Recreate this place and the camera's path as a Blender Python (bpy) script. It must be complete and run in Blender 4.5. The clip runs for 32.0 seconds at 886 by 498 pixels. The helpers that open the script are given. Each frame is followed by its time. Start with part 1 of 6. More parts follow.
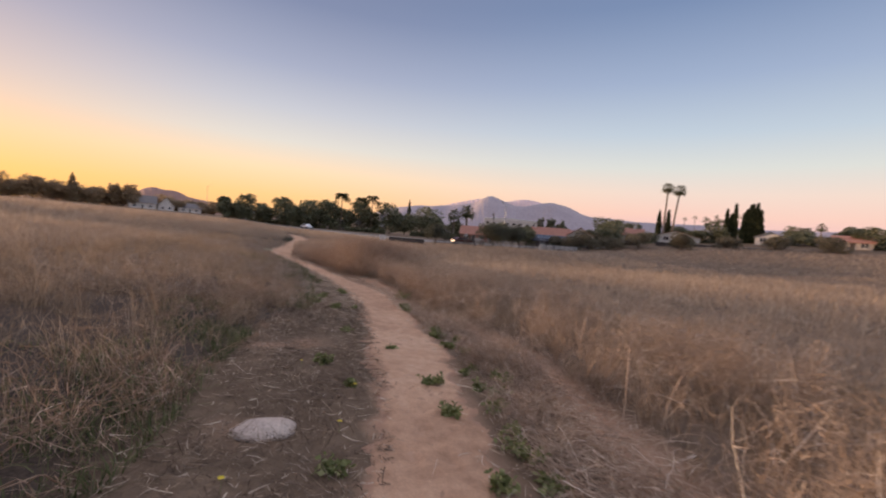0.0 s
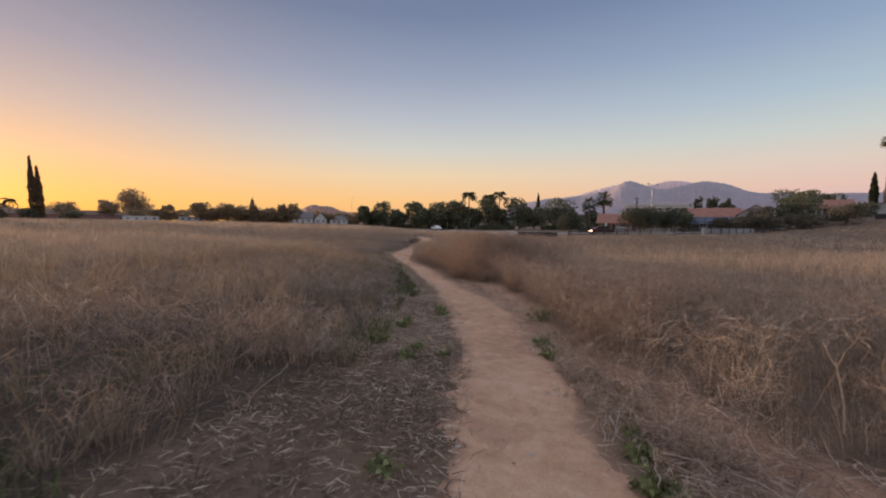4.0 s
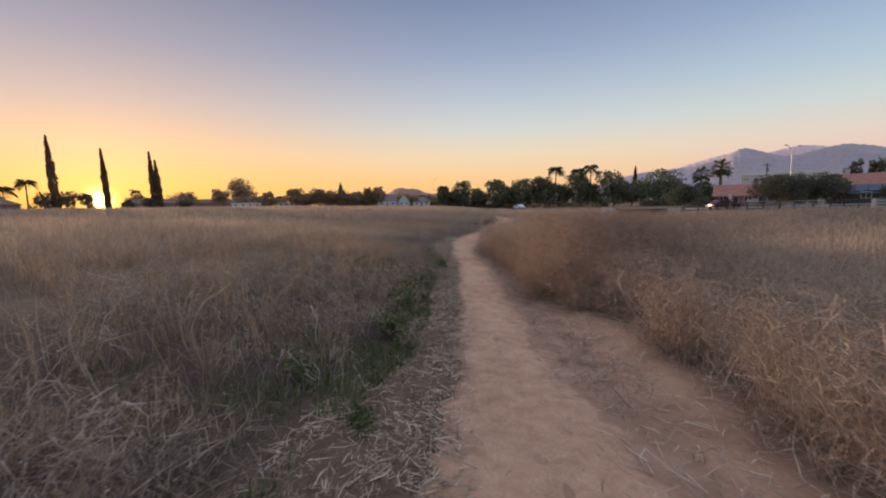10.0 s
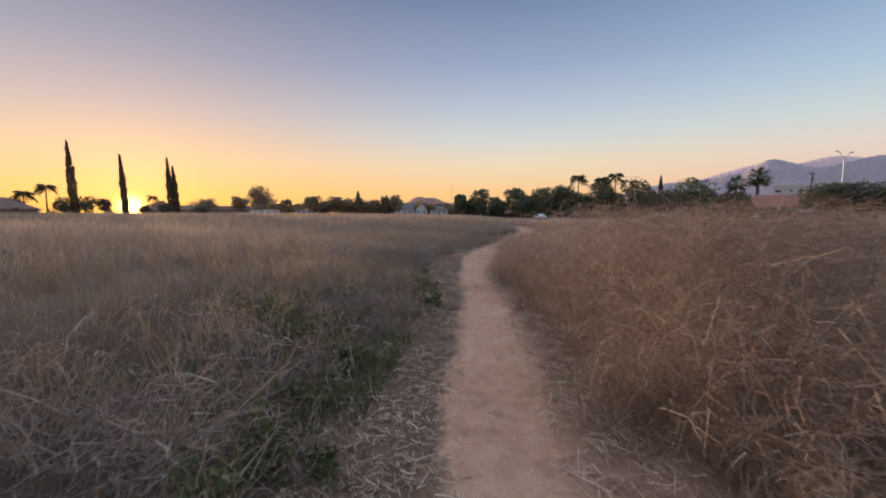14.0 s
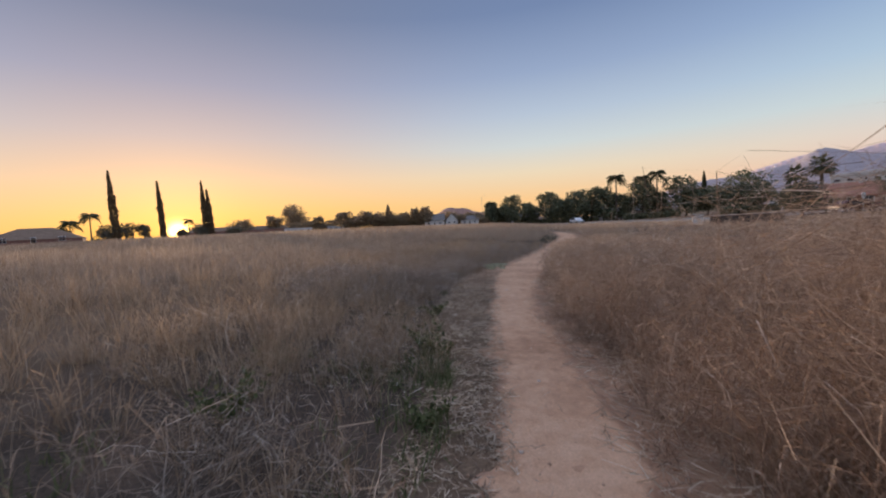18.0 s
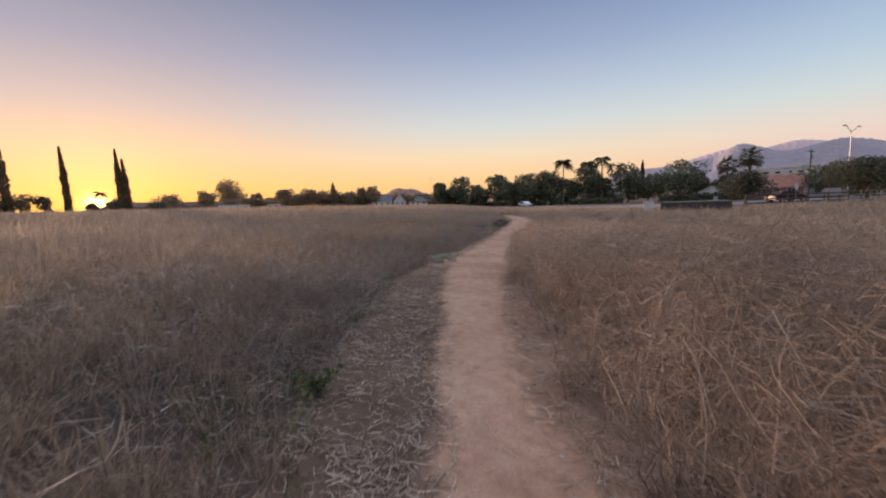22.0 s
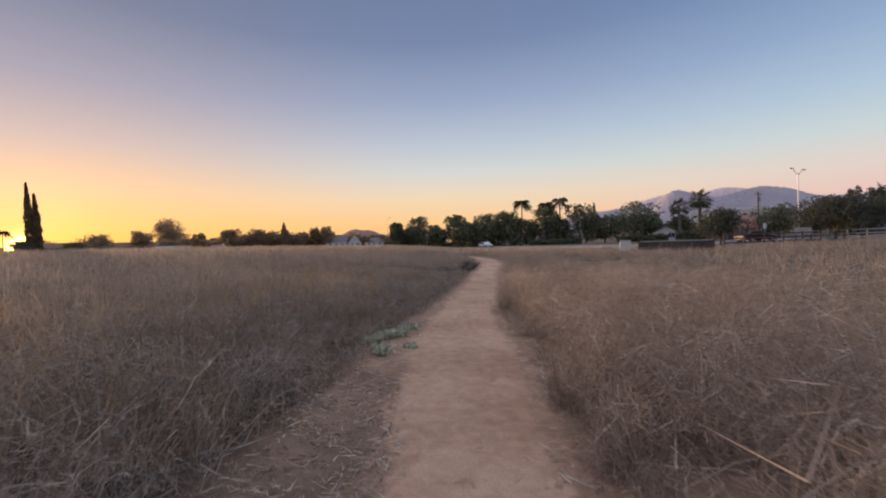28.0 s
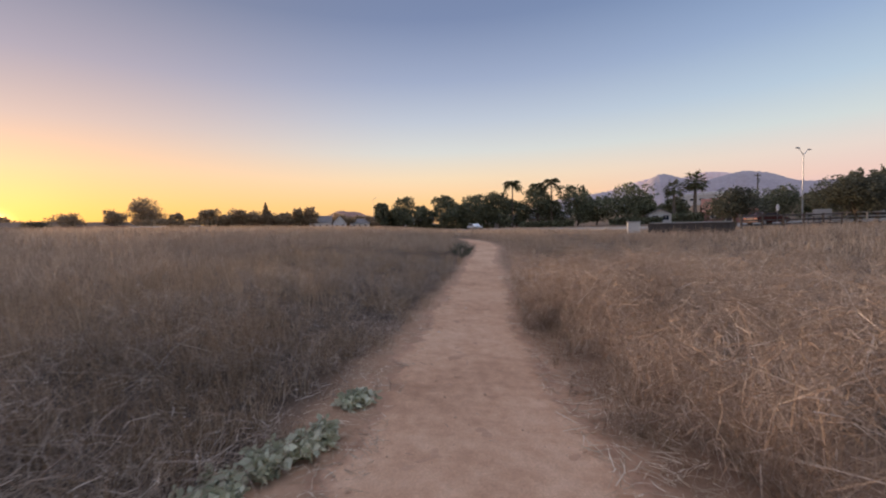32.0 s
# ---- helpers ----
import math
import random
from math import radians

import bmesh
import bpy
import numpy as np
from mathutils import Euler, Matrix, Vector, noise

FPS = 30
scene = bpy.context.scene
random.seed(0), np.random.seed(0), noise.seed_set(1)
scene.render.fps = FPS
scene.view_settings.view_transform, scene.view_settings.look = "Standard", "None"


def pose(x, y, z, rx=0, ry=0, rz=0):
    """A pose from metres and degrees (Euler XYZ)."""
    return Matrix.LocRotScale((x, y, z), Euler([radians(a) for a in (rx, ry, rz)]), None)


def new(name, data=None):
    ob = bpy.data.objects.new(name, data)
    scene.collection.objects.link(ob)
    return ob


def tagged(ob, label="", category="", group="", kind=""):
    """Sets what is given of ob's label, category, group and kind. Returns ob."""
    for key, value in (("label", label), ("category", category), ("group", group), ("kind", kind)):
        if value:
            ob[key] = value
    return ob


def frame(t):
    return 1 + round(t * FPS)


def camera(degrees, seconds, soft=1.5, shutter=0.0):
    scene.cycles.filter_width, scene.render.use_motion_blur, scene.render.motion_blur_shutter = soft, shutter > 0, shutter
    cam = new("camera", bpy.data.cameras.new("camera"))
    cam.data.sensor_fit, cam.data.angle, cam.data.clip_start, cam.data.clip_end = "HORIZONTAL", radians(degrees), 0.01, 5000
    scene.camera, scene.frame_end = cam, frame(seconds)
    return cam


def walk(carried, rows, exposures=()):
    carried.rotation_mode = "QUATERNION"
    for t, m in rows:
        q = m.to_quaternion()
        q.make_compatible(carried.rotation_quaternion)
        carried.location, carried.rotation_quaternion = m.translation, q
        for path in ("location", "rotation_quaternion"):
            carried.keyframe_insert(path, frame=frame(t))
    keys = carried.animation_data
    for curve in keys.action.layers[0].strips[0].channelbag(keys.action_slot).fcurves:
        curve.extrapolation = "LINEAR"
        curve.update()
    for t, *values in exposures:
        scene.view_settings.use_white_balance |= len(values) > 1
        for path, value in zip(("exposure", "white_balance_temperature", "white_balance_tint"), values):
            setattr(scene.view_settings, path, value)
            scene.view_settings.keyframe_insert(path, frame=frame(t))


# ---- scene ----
cam = camera(94.1, 32.0, soft=2.0, shutter=0.35)

# seconds, eye, turn in degrees
ROWS = [
    (0.0, 0.708, 0.180, 1.391, 87.79, -4.81, -21.88),
    (0.5, 0.913, 0.712, 1.357, 87.15, -3.82, -15.52),
    (1.0, 1.115, 1.237, 1.316, 88.00, -2.91, -13.49),
    (1.5, 1.303, 1.784, 1.278, 87.13, -2.29, -9.72),
    (2.0, 1.480, 2.333, 1.244, 87.29, -2.53, -9.79),
    (2.5, 1.625, 2.902, 1.208, 86.86, -1.96, -6.86),
    (3.0, 1.760, 3.491, 1.172, 86.98, -1.01, -3.33),
    (3.5, 1.893, 4.037, 1.132, 86.67, -0.55, -4.14),
    (5.5, 2.397, 6.336, 0.968, 86.47, 1.49, -1.80),
    (6.0, 2.478, 6.931, 0.966, 87.04, 1.57, 0.39),
    (6.5, 2.556, 7.501, 0.969, 86.16, 1.11, 1.23),
    (7.0, 2.632, 8.063, 0.974, 85.87, 1.04, 1.14),
    (7.5, 2.720, 8.622, 0.969, 86.26, 1.25, 3.06),
    (8.0, 2.799, 9.168, 0.949, 86.37, 1.48, 3.25),
    (8.5, 2.872, 9.712, 0.934, 85.46, 1.59, 5.77),
    (9.0, 2.919, 10.229, 0.924, 84.15, 1.40, 5.18),
    (9.5, 2.948, 10.765, 0.926, 84.05, 1.34, 5.78),
    (10.0, 2.955, 11.355, 0.914, 83.91, 1.04, 7.57),
    (10.5, 2.971, 11.894, 0.890, 83.37, 1.20, 4.85),
    (11.0, 2.991, 12.401, 0.859, 84.47, 0.92, 13.48),
    (11.5, 2.983, 12.971, 0.831, 84.21, 0.98, 10.88),
    (12.0, 2.962, 13.549, 0.818, 84.59, 0.88, 15.13),
    (12.5, 2.912, 14.191, 0.799, 83.56, 2.25, 16.57),
    (13.0, 2.856, 14.831, 0.790, 86.08, 2.10, 14.11),
    (13.5, 2.833, 15.445, 0.766, 85.58, 1.06, 16.85),
    (14.0, 2.779, 15.995, 0.732, 85.22, 0.46, 10.11),
    (14.5, 2.684, 16.553, 0.696, 85.95, 1.69, 16.09),
    (15.0, 2.580, 17.125, 0.684, 86.23, 2.27, 14.12),
    (15.5, 2.487, 17.671, 0.684, 85.75, 2.40, 12.55),
    (17.5, 2.252, 19.776, 0.571, 85.75, 3.51, 12.30),
    (18.0, 2.211, 20.282, 0.586, 86.78, 3.27, 14.43),
    (18.5, 2.160, 20.760, 0.599, 86.37, 2.38, 13.51),
    (19.0, 2.083, 21.231, 0.609, 85.74, 1.26, 12.91),
    (19.5, 2.037, 21.687, 0.595, 84.70, 0.20, 12.22),
    (20.0, 1.971, 22.138, 0.579, 84.94, 0.09, 9.85),
    (20.5, 1.908, 22.585, 0.528, 84.20, 0.07, 10.57),
    (21.0, 1.847, 23.036, 0.495, 83.17, 0.26, 8.24),
    (21.5, 1.757, 23.483, 0.490, 82.82, 0.99, 8.62),
    (22.0, 1.719, 23.965, 0.507, 83.89, 1.87, 7.32),
    (22.5, 1.681, 24.442, 0.536, 87.58, 3.96, 2.53),
    (23.0, 1.657, 24.908, 0.547, 90.14, 4.69, 0.63),
    (23.5, 1.613, 25.335, 0.513, 88.85, 4.00, -1.41),
    (24.0, 1.525, 25.808, 0.489, 87.84, 2.62, 0.00),
    (24.5, 1.462, 26.299, 0.477, 86.87, 1.78, 1.51),
    (25.0, 1.411, 26.762, 0.447, 86.11, 1.83, 1.73),
    (25.5, 1.349, 27.248, 0.425, 86.51, 2.04, 2.57),
    (27.5, 1.126, 29.415, 0.388, 88.36, 1.90, 0.90),
    (28.0, 1.078, 29.970, 0.362, 89.40, 1.85, 1.39),
    (28.5, 1.047, 30.539, 0.343, 90.41, 1.57, 0.56),
    (29.0, 1.004, 31.087, 0.317, 89.35, 1.33, 1.13),
    (29.5, 0.980, 31.639, 0.306, 87.26, 1.12, 0.80),
    (30.0, 0.990, 32.207, 0.308, 86.36, 1.19, -2.09),
    (30.5, 1.002, 32.766, 0.293, 85.80, 1.65, 0.50),
    (31.0, 0.997, 33.339, 0.277, 87.72, 1.61, -0.17),
    (31.5, 0.981, 33.927, 0.254, 87.65, 1.66, 1.32),
    (32.0, 0.960, 34.522, 0.229, 86.87, 1.51, -0.38),
]
walk(cam, [(r[0], pose(*r[1:])) for r in ROWS],
     [(0, 0.26, 7100, 15), (1, 0.2, 7050, 13), (3, -0.04, 6950, 11), (6, 0.07, 6500, 7), (9, 0.08, 6450, 7), (13, 0.1, 6300, 7), (15, 0.06, 6200, 7), (18, 0.07, 6050, 6), (21, 0.15, 6300, 9), (24, 0.17, 6500, 9), (28, 0.08, 6350, 9), (30, 0.14, 6400, 9), (32, 0.16, 6500, 10)])

# ---- sky, sun ----
SUN_AZ, SUN_EL = -47.1, 1.6
ZENITH = 5.9
world = bpy.data.worlds.new("sky")
scene.world = world
world.use_nodes = True
wn, wl = world.node_tree.nodes, world.node_tree.links
wn.clear()


def linear(c):
    return tuple((v / 255 / 12.92) if v < 10 else ((v / 255 + 0.055) / 1.055) ** 2.4 for v in c)


def wmath(op, *ins):
    k = wn.new("ShaderNodeMath")
    k.operation = op
    for i, v in enumerate(ins):
        if isinstance(v, (int, float)):
            k.inputs[i].default_value = v
        else:
            wl.new(v, k.inputs[i])
    return k.outputs[0]


def wrange(v, a, b, c, d):
    k = wn.new("ShaderNodeMapRange")
    k.interpolation_type = "SMOOTHSTEP"
    wl.new(v, k.inputs[0])
    for i, q in enumerate((a, b, c, d)):
        k.inputs[i + 1].default_value = q
    return k.outputs[0]


def sky_ramp(v, stops):
    r = wn.new("ShaderNodeValToRGB")
    e = r.color_ramp.elements
    while len(e) < len(stops):
        e.new(0.5)
    for s, (deg, c) in zip(e, stops):
        s.position, s.color = deg / 60, (*linear(c), 1)
    wl.new(v, r.inputs[0])
    return r.outputs[0]


def wmix(a, b, f, kind="MIX"):
    m = wn.new("ShaderNodeMix")
    m.data_type, m.blend_type = "RGBA", kind
    for s, v in ((m.inputs[0], f), (m.inputs[6], a), (m.inputs[7], b)):
        if isinstance(v, (int, float)):
            s.default_value = v
        else:
            wl.new(v, s)
    return m.outputs[2]


# a clear evening sky: warm towards the sunken sun, pink to blue away from it
tc = wn.new("ShaderNodeTexCoord")
xyz = wn.new("ShaderNodeSeparateXYZ")
wl.new(tc.outputs["Generated"], xyz.inputs[0])
height = wmath("DIVIDE", wmath("ARCSINE", xyz.outputs[2]), radians(60))
sx, sy = math.sin(radians(SUN_AZ)), math.cos(radians(SUN_AZ))
flat = wmath("SQRT", wmath("MAXIMUM", wmath("SUBTRACT", 1.0, wmath("MULTIPLY", xyz.outputs[2], xyz.outputs[2])), 0.0001))
towards = wmath("DIVIDE", wmath("ADD", wmath("MULTIPLY", xyz.outputs[0], sx), wmath("MULTIPLY", xyz.outputs[1], sy)), flat)
away = wmath("ARCCOSINE", wmath("MINIMUM", wmath("MAXIMUM", towards, -1.0), 1.0))
warm = sky_ramp(height, [(0, (255, 192, 92)), (3, (252, 196, 120)), (7, (240, 196, 156)), (12, (204, 182, 176)), (18, (165, 158, 173)), (26, (122, 127, 150)), (38, (96, 104, 132))])
middle = sky_ramp(height, [(0, (244, 182, 126)), (3, (249, 197, 138)), (6.5, (236, 210, 176)), (10, (208, 208, 204)), (14, (183, 190, 203)), (19, (152, 163, 189)), (26, (117, 131, 164)), (38, (97, 112, 145))])
cool = sky_ramp(height, [(0, (203, 170, 188)), (2.2, (219, 181, 187)), (4.5, (228, 195, 186)), (7, (221, 205, 197)), (10, (200, 208, 208)), (14, (174, 193, 210)), (20, (144, 165, 196)), (28, (108, 132, 170)), (38, (94, 116, 154))])
grade = wmix(wmix(warm, middle, wrange(away, 0.05, 0.85, 0.0, 1.0)), cool, wrange(away, 0.75, 1.75, 0.0, 1.0))
sky = wn.new("ShaderNodeTexSky")
sky.sky_type = "NISHITA"
sky.sun_disc = False
sky.sun_elevation = radians(SUN_EL)
sky.sun_rotation = radians(SUN_AZ)
sky.altitude = 150
sky.air_density, sky.dust_density, sky.ozone_density = 1.0, 2.0, 1.5
both = wmix(grade, sky.outputs[0], 0.02)
# the glow about the sun, and the higher sky, which is lighter overhead
dot = wmath("ADD", wmath("MULTIPLY", towards, wmath("MULTIPLY", flat, math.cos(radians(1.1)))), wmath("MULTIPLY", xyz.outputs[2], math.sin(radians(1.1))))
glow = wmath("ADD", wmath("MULTIPLY", wmath("POWER", wmath("MAXIMUM", dot, 0.0), 9000.0), 9.0), wmath("MULTIPLY", wmath("POWER", wmath("MAXIMUM", dot, 0.0), 260.0), 0.16))
tint = wn.new("ShaderNodeMix")
tint.data_type = "RGBA"
tint.inputs[0].default_value = 1.0
tint.inputs[7].default_value = (1.0, 0.62, 0.18, 1)
halo = wn.new("ShaderNodeVectorMath")
halo.operation = "SCALE"
wl.new(tint.outputs[2], halo.inputs[0])
wl.new(glow, halo.inputs["Scale"])
rosy = wn.new("ShaderNodeRGB")
rosy.outputs[0].default_value = (0.176, 0.152, 0.138, 1)
lift = wn.new("ShaderNodeVectorMath")
lift.operation = "SCALE"
wl.new(wmix(both, rosy.outputs[0], wrange(height, 0.6, 1.2, 0.0, 0.75)), lift.inputs[0])
wl.new(wrange(height, 0.62, 1.15, 1.0, ZENITH), lift.inputs["Scale"])
total = wn.new("ShaderNodeVectorMath")
total.operation = "ADD"
wl.new(lift.outputs[0], total.inputs[0])
wl.new(halo.outputs[0], total.inputs[1])
wb = wn.new("ShaderNodeBackground")
wb.inputs["Strength"].default_value = 1.0
wo = wn.new("ShaderNodeOutputWorld")
wl.new(total.outputs[0], wb.inputs["Color"])
wl.new(wb.outputs[0], wo.inputs["Surface"])

sun_data = bpy.data.lights.new("sun", "SUN")
sun_data.energy, sun_data.angle, sun_data.color = 3.8, radians(2.0), (1.0, 0.69, 0.47)
sun = new("sun", sun_data)
az, el = radians(SUN_AZ), radians(SUN_EL + 1.6)
to_sun = Vector((math.sin(az) * math.cos(el), math.cos(az) * math.cos(el), math.sin(el)))
sun.rotation_euler = (-to_sun).to_track_quat("-Z", "Y").to_euler()
sun.location = (0, 0, 60)

# ---- the lie of the land and the line of the trail ----
rng = np.random.default_rng(7)


def land(x, y):
    """Height of the ground at x, y (arrays or numbers)."""
    x, y = np.asarray(x, float), np.asarray(y, float)
    zx = -0.7 * np.tanh(x / 10) - 0.017 * np.clip(x, -60, 0) - 0.008 * (np.clip(x, -160, -60) + 60) + 0.008 * np.clip(x, 0, 160)
    zx = zx + 0.115 * np.clip(x - 72, 0, 70)
    s = np.clip((y - 38) / 37, 0, 1)
    e = np.clip((x + 2) / 16, 0, 1)
    back = (2 * s**3 - 3 * s**2 + 1) * -1.254 + (s**3 - 2 * s**2 + s) * -1.221 + (3 * s**2 - 2 * s**3) * (-0.72 + 0.47 * e * e * (3 - 2 * e))
    return zx + np.where(y <= 38, -0.033 * np.clip(y, -30, 38), back)


TRAIL = [  # along y: left edge, right edge
    (-8, -1.60, -1.00), (0, 0.67, 1.34), (1.5, 1.07, 1.82), (3, 1.48, 2.30), (4.5, 1.83, 2.75), (6, 2.08, 3.10), (7.5, 2.32, 3.31), (9, 2.57, 3.50), (10.5, 2.72, 3.67),
    (12, 2.74, 3.89), (13.5, 2.71, 3.85), (15, 2.65, 3.51), (16.5, 2.54, 3.31), (18, 2.40, 3.17), (19.5, 2.21, 3.05), (21, 2.03, 2.90), (22.5, 1.88, 2.67), (24, 1.70, 2.53),
    (25.5, 1.46, 2.26), (27, 1.24, 1.99), (28.5, 1.08, 1.85), (30, 0.90, 1.80), (31.5, 0.70, 1.78), (33, 0.55, 1.81), (34.5, 0.45, 1.92), (36, 0.36, 2.00), (37.5, 0.39, 2.02),
    (39, 0.51, 2.04), (40.5, 0.66, 2.08), (42, 0.84, 2.20), (45, 1.18, 2.63), (50, 1.88, 3.13), (53, 2.20, 3.23), (56.5, 2.83, 3.86), (60.5, 3.23, 4.48), (64, 3.18, 4.48), (67, 2.88, 3.73), (70, 2.28, 2.78), (72, 1.88, 2.18)]
TR = np.array(TRAIL)


def trail_left(y):
    return np.interp(y, TR[:, 0], TR[:, 1])


def trail_right(y):
    return np.interp(y, TR[:, 0], TR[:, 2])


def left_margin(y):
    """Width of the strip of cut straw beside the trail."""
    return np.interp(y, [-5, 3, 5, 6.5, 8, 9.3, 12, 14, 15.5, 17, 18, 20, 22, 23, 24, 26, 28.2, 32, 34, 37, 45, 60], [1.5, 1.55, 1.75, 1.75, 1.4, 1.2, 1.1, 0.95, 0.65, 0.62, 0.7, 0.66, 0.55, 0.45, 0.55, 0.85, 1.0, 1.0, 0.75, 0.43, 0.25, 0.2])


def right_margin(y):
    return np.interp(y, [-5, 2, 4, 6, 8.4, 10, 12, 13.8, 15.4, 16.5, 17.6, 18.2, 20, 21, 22.7, 24, 26.4, 28, 29.4, 30.4, 31.4, 34, 45, 60], [1.2, 1.3, 1.6, 1.6, 1.2, 0.55, 0.55, 1.0, 1.35, 1.45, 1.4, 0.2, 0.15, 0.3, 0.25, 0.3, 0.35, 0.5, 0.7, 0.8, 0.4, 0.25, 0.3, 0.2])


RUT = np.array([(-3, 2.6), (2, 3.6), (4.6, 4.2), (6, 4.4), (9.3, 4.1), (11, 4.3), (13, 4.48), (15, 4.45), (16, 4.35), (17.3, 4.0), (18.3, 3.65), (19.2, 3.5)])

OPEN_SOIL = [(2.65, 26.45, 0.4), (2.25, 29.7, 0.6), (3.5, 18.3, 0.4), (2.1, 29.8, 0.35)]


def rut(x, y):
    """How bare the old second track beside the trail and the open patches lie, 0 to 1."""
    d = np.asarray(x) - np.interp(y, RUT[:, 0], RUT[:, 1])
    track = np.exp(-((d / np.interp(y, [8, 11], [0.22, 0.34])) ** 2)) * np.interp(y, [-3, -1, 4, 7, 9, 11.5, 13, 17.6, 19.2], [0, 0.6, 1, 1, 0.5, 0.5, 1, 1, 0])
    for px, py, r in OPEN_SOIL:
        track = np.maximum(track, np.exp(-(((np.asarray(x) - px) / r) ** 2) - ((np.asarray(y) - py) / (0.8 * r)) ** 2))
    return track


# ---- materials ----
def material(name):
    m = bpy.data.materials.new(name)
    m.use_nodes = True
    n, l = m.node_tree.nodes, m.node_tree.links
    return m, n, l, n["Principled BSDF"]


def ramp(n, stops):
    r = n.new("ShaderNodeValToRGB")
    e = r.color_ramp.elements
    while len(e) < len(stops):
        e.new(0.5)
    for s, (p, c) in zip(e, stops):
        s.position, s.color = p, (*c, 1)
    return r


def noise_node(n, l, scale, detail=4, rough=0.55, coords="Object"):
    tc = n.new("ShaderNodeTexCoord")
    t = n.new("ShaderNodeTexNoise")
    t.inputs["Scale"].default_value, t.inputs["Detail"].default_value, t.inputs["Roughness"].default_value = scale, detail, rough
    l.new(tc.outputs[coords], t.inputs["Vector"])
    return t


def mixed(n, l, a, b, f, kind="MIX"):
    m = n.new("ShaderNodeMix")
    m.data_type, m.blend_type = "RGBA", kind
    for s, v in ((m.inputs[0], f), (m.inputs[6], a), (m.inputs[7], b)):
        if hasattr(v, "type"):
            l.new(v, s)
        else:
            s.default_value = v if isinstance(v, (int, float)) else (*v, 1)
    return m.outputs[2]


def plain(name, c1, c2, scale=3.0, rough=0.8, bump=0.2, fine=25.0, metal=0.0):
    """Two tones at a coarse and a fine scale, with relief."""
    m, n, l, b = material(name)
    a, f = noise_node(n, l, scale), noise_node(n, l, fine, 3)
    r = ramp(n, [(0.3, c1), (0.7, c2)])
    l.new(a.outputs[0], r.inputs[0])
    g = ramp(n, [(0.3, (0.8, 0.8, 0.8)), (0.7, (1.1, 1.1, 1.1))])
    l.new(f.outputs[0], g.inputs[0])
    l.new(mixed(n, l, r.outputs[0], g.outputs[0], 1.0, "MULTIPLY"), b.inputs["Base Color"])
    b.inputs["Roughness"].default_value, b.inputs["Metallic"].default_value = rough, metal
    bp = n.new("ShaderNodeBump")
    bp.inputs["Strength"].default_value, bp.inputs["Distance"].default_value = bump, 0.02
    l.new(f.outputs[0], bp.inputs["Height"])
    l.new(bp.outputs[0], b.inputs["Normal"])
    return m


def blade_material(name, stops, patch=0.15, through_light=0.45, dark=0.75):
    """Thin plant matter: a tone per blade, drifting in patches, letting some light through."""
    m, n, l, b = material(name)
    geo = n.new("ShaderNodeNewGeometry")
    r = ramp(n, stops)
    l.new(geo.outputs["Random Per Island"], r.inputs[0])
    p, q = noise_node(n, l, patch, 3), noise_node(n, l, 2.2, 2)
    g = ramp(n, [(0.35, (dark, dark * 0.98, dark)), (0.65, (1.12, 1.1, 1.08))])
    l.new(mixed(n, l, p.outputs[0], q.outputs[0], 0.4), g.inputs[0])
    c = mixed(n, l, r.outputs[0], g.outputs[0], 1.0, "MULTIPLY")
    d, t, mx = n.new("ShaderNodeBsdfDiffuse"), n.new("ShaderNodeBsdfTranslucent"), n.new("ShaderNodeMixShader")
    l.new(c, d.inputs[0])
    l.new(c, t.inputs[0])
    mx.inputs[0].default_value = through_light
    l.new(d.outputs[0], mx.inputs[1])
    l.new(t.outputs[0], mx.inputs[2])
    l.new(mx.outputs[0], n["Material Output"].inputs["Surface"])
    n.remove(b)
    return m

def soil_material(name, stops, fleck):
    m, n, l, b = material(name)
    a, f, g = noise_node(n, l, 0.5, 5), noise_node(n, l, 6.0, 6, 0.65), noise_node(n, l, 60.0, 4, 0.7)
    r = ramp(n, stops)
    l.new(mixed(n, l, a.outputs[0], f.outputs[0], 0.45), r.inputs[0])
    k = ramp(n, [(0.3, (0.8, 0.785, 0.77)), (0.7, fleck)])
    l.new(g.outputs[0], k.inputs[0])
    l.new(mixed(n, l, r.outputs[0], k.outputs[0], 1.0, "MULTIPLY"), b.inputs["Base Color"])
    b.inputs["Roughness"].default_value = 0.95
    b.inputs["Specular IOR Level"].default_value = 0.15
    h = n.new("ShaderNodeMath")
    h.operation = "MULTIPLY_ADD"
    h.inputs[1].default_value = 0.35
    l.new(g.outputs[0], h.inputs[0])
    l.new(f.outputs[0], h.inputs[2])
    bp = n.new("ShaderNodeBump")
    bp.inputs["Strength"].default_value, bp.inputs["Distance"].default_value = 0.7, 0.04
    l.new(h.outputs[0], bp.inputs["Height"])
    l.new(bp.outputs[0], b.inputs["Normal"])
    return m


M_SOIL = soil_material("field_soil", [(0.25, (0.11, 0.077, 0.052)), (0.5, (0.19, 0.135, 0.092)), (0.75, (0.29, 0.21, 0.145))], (1.15, 1.1, 1.05))


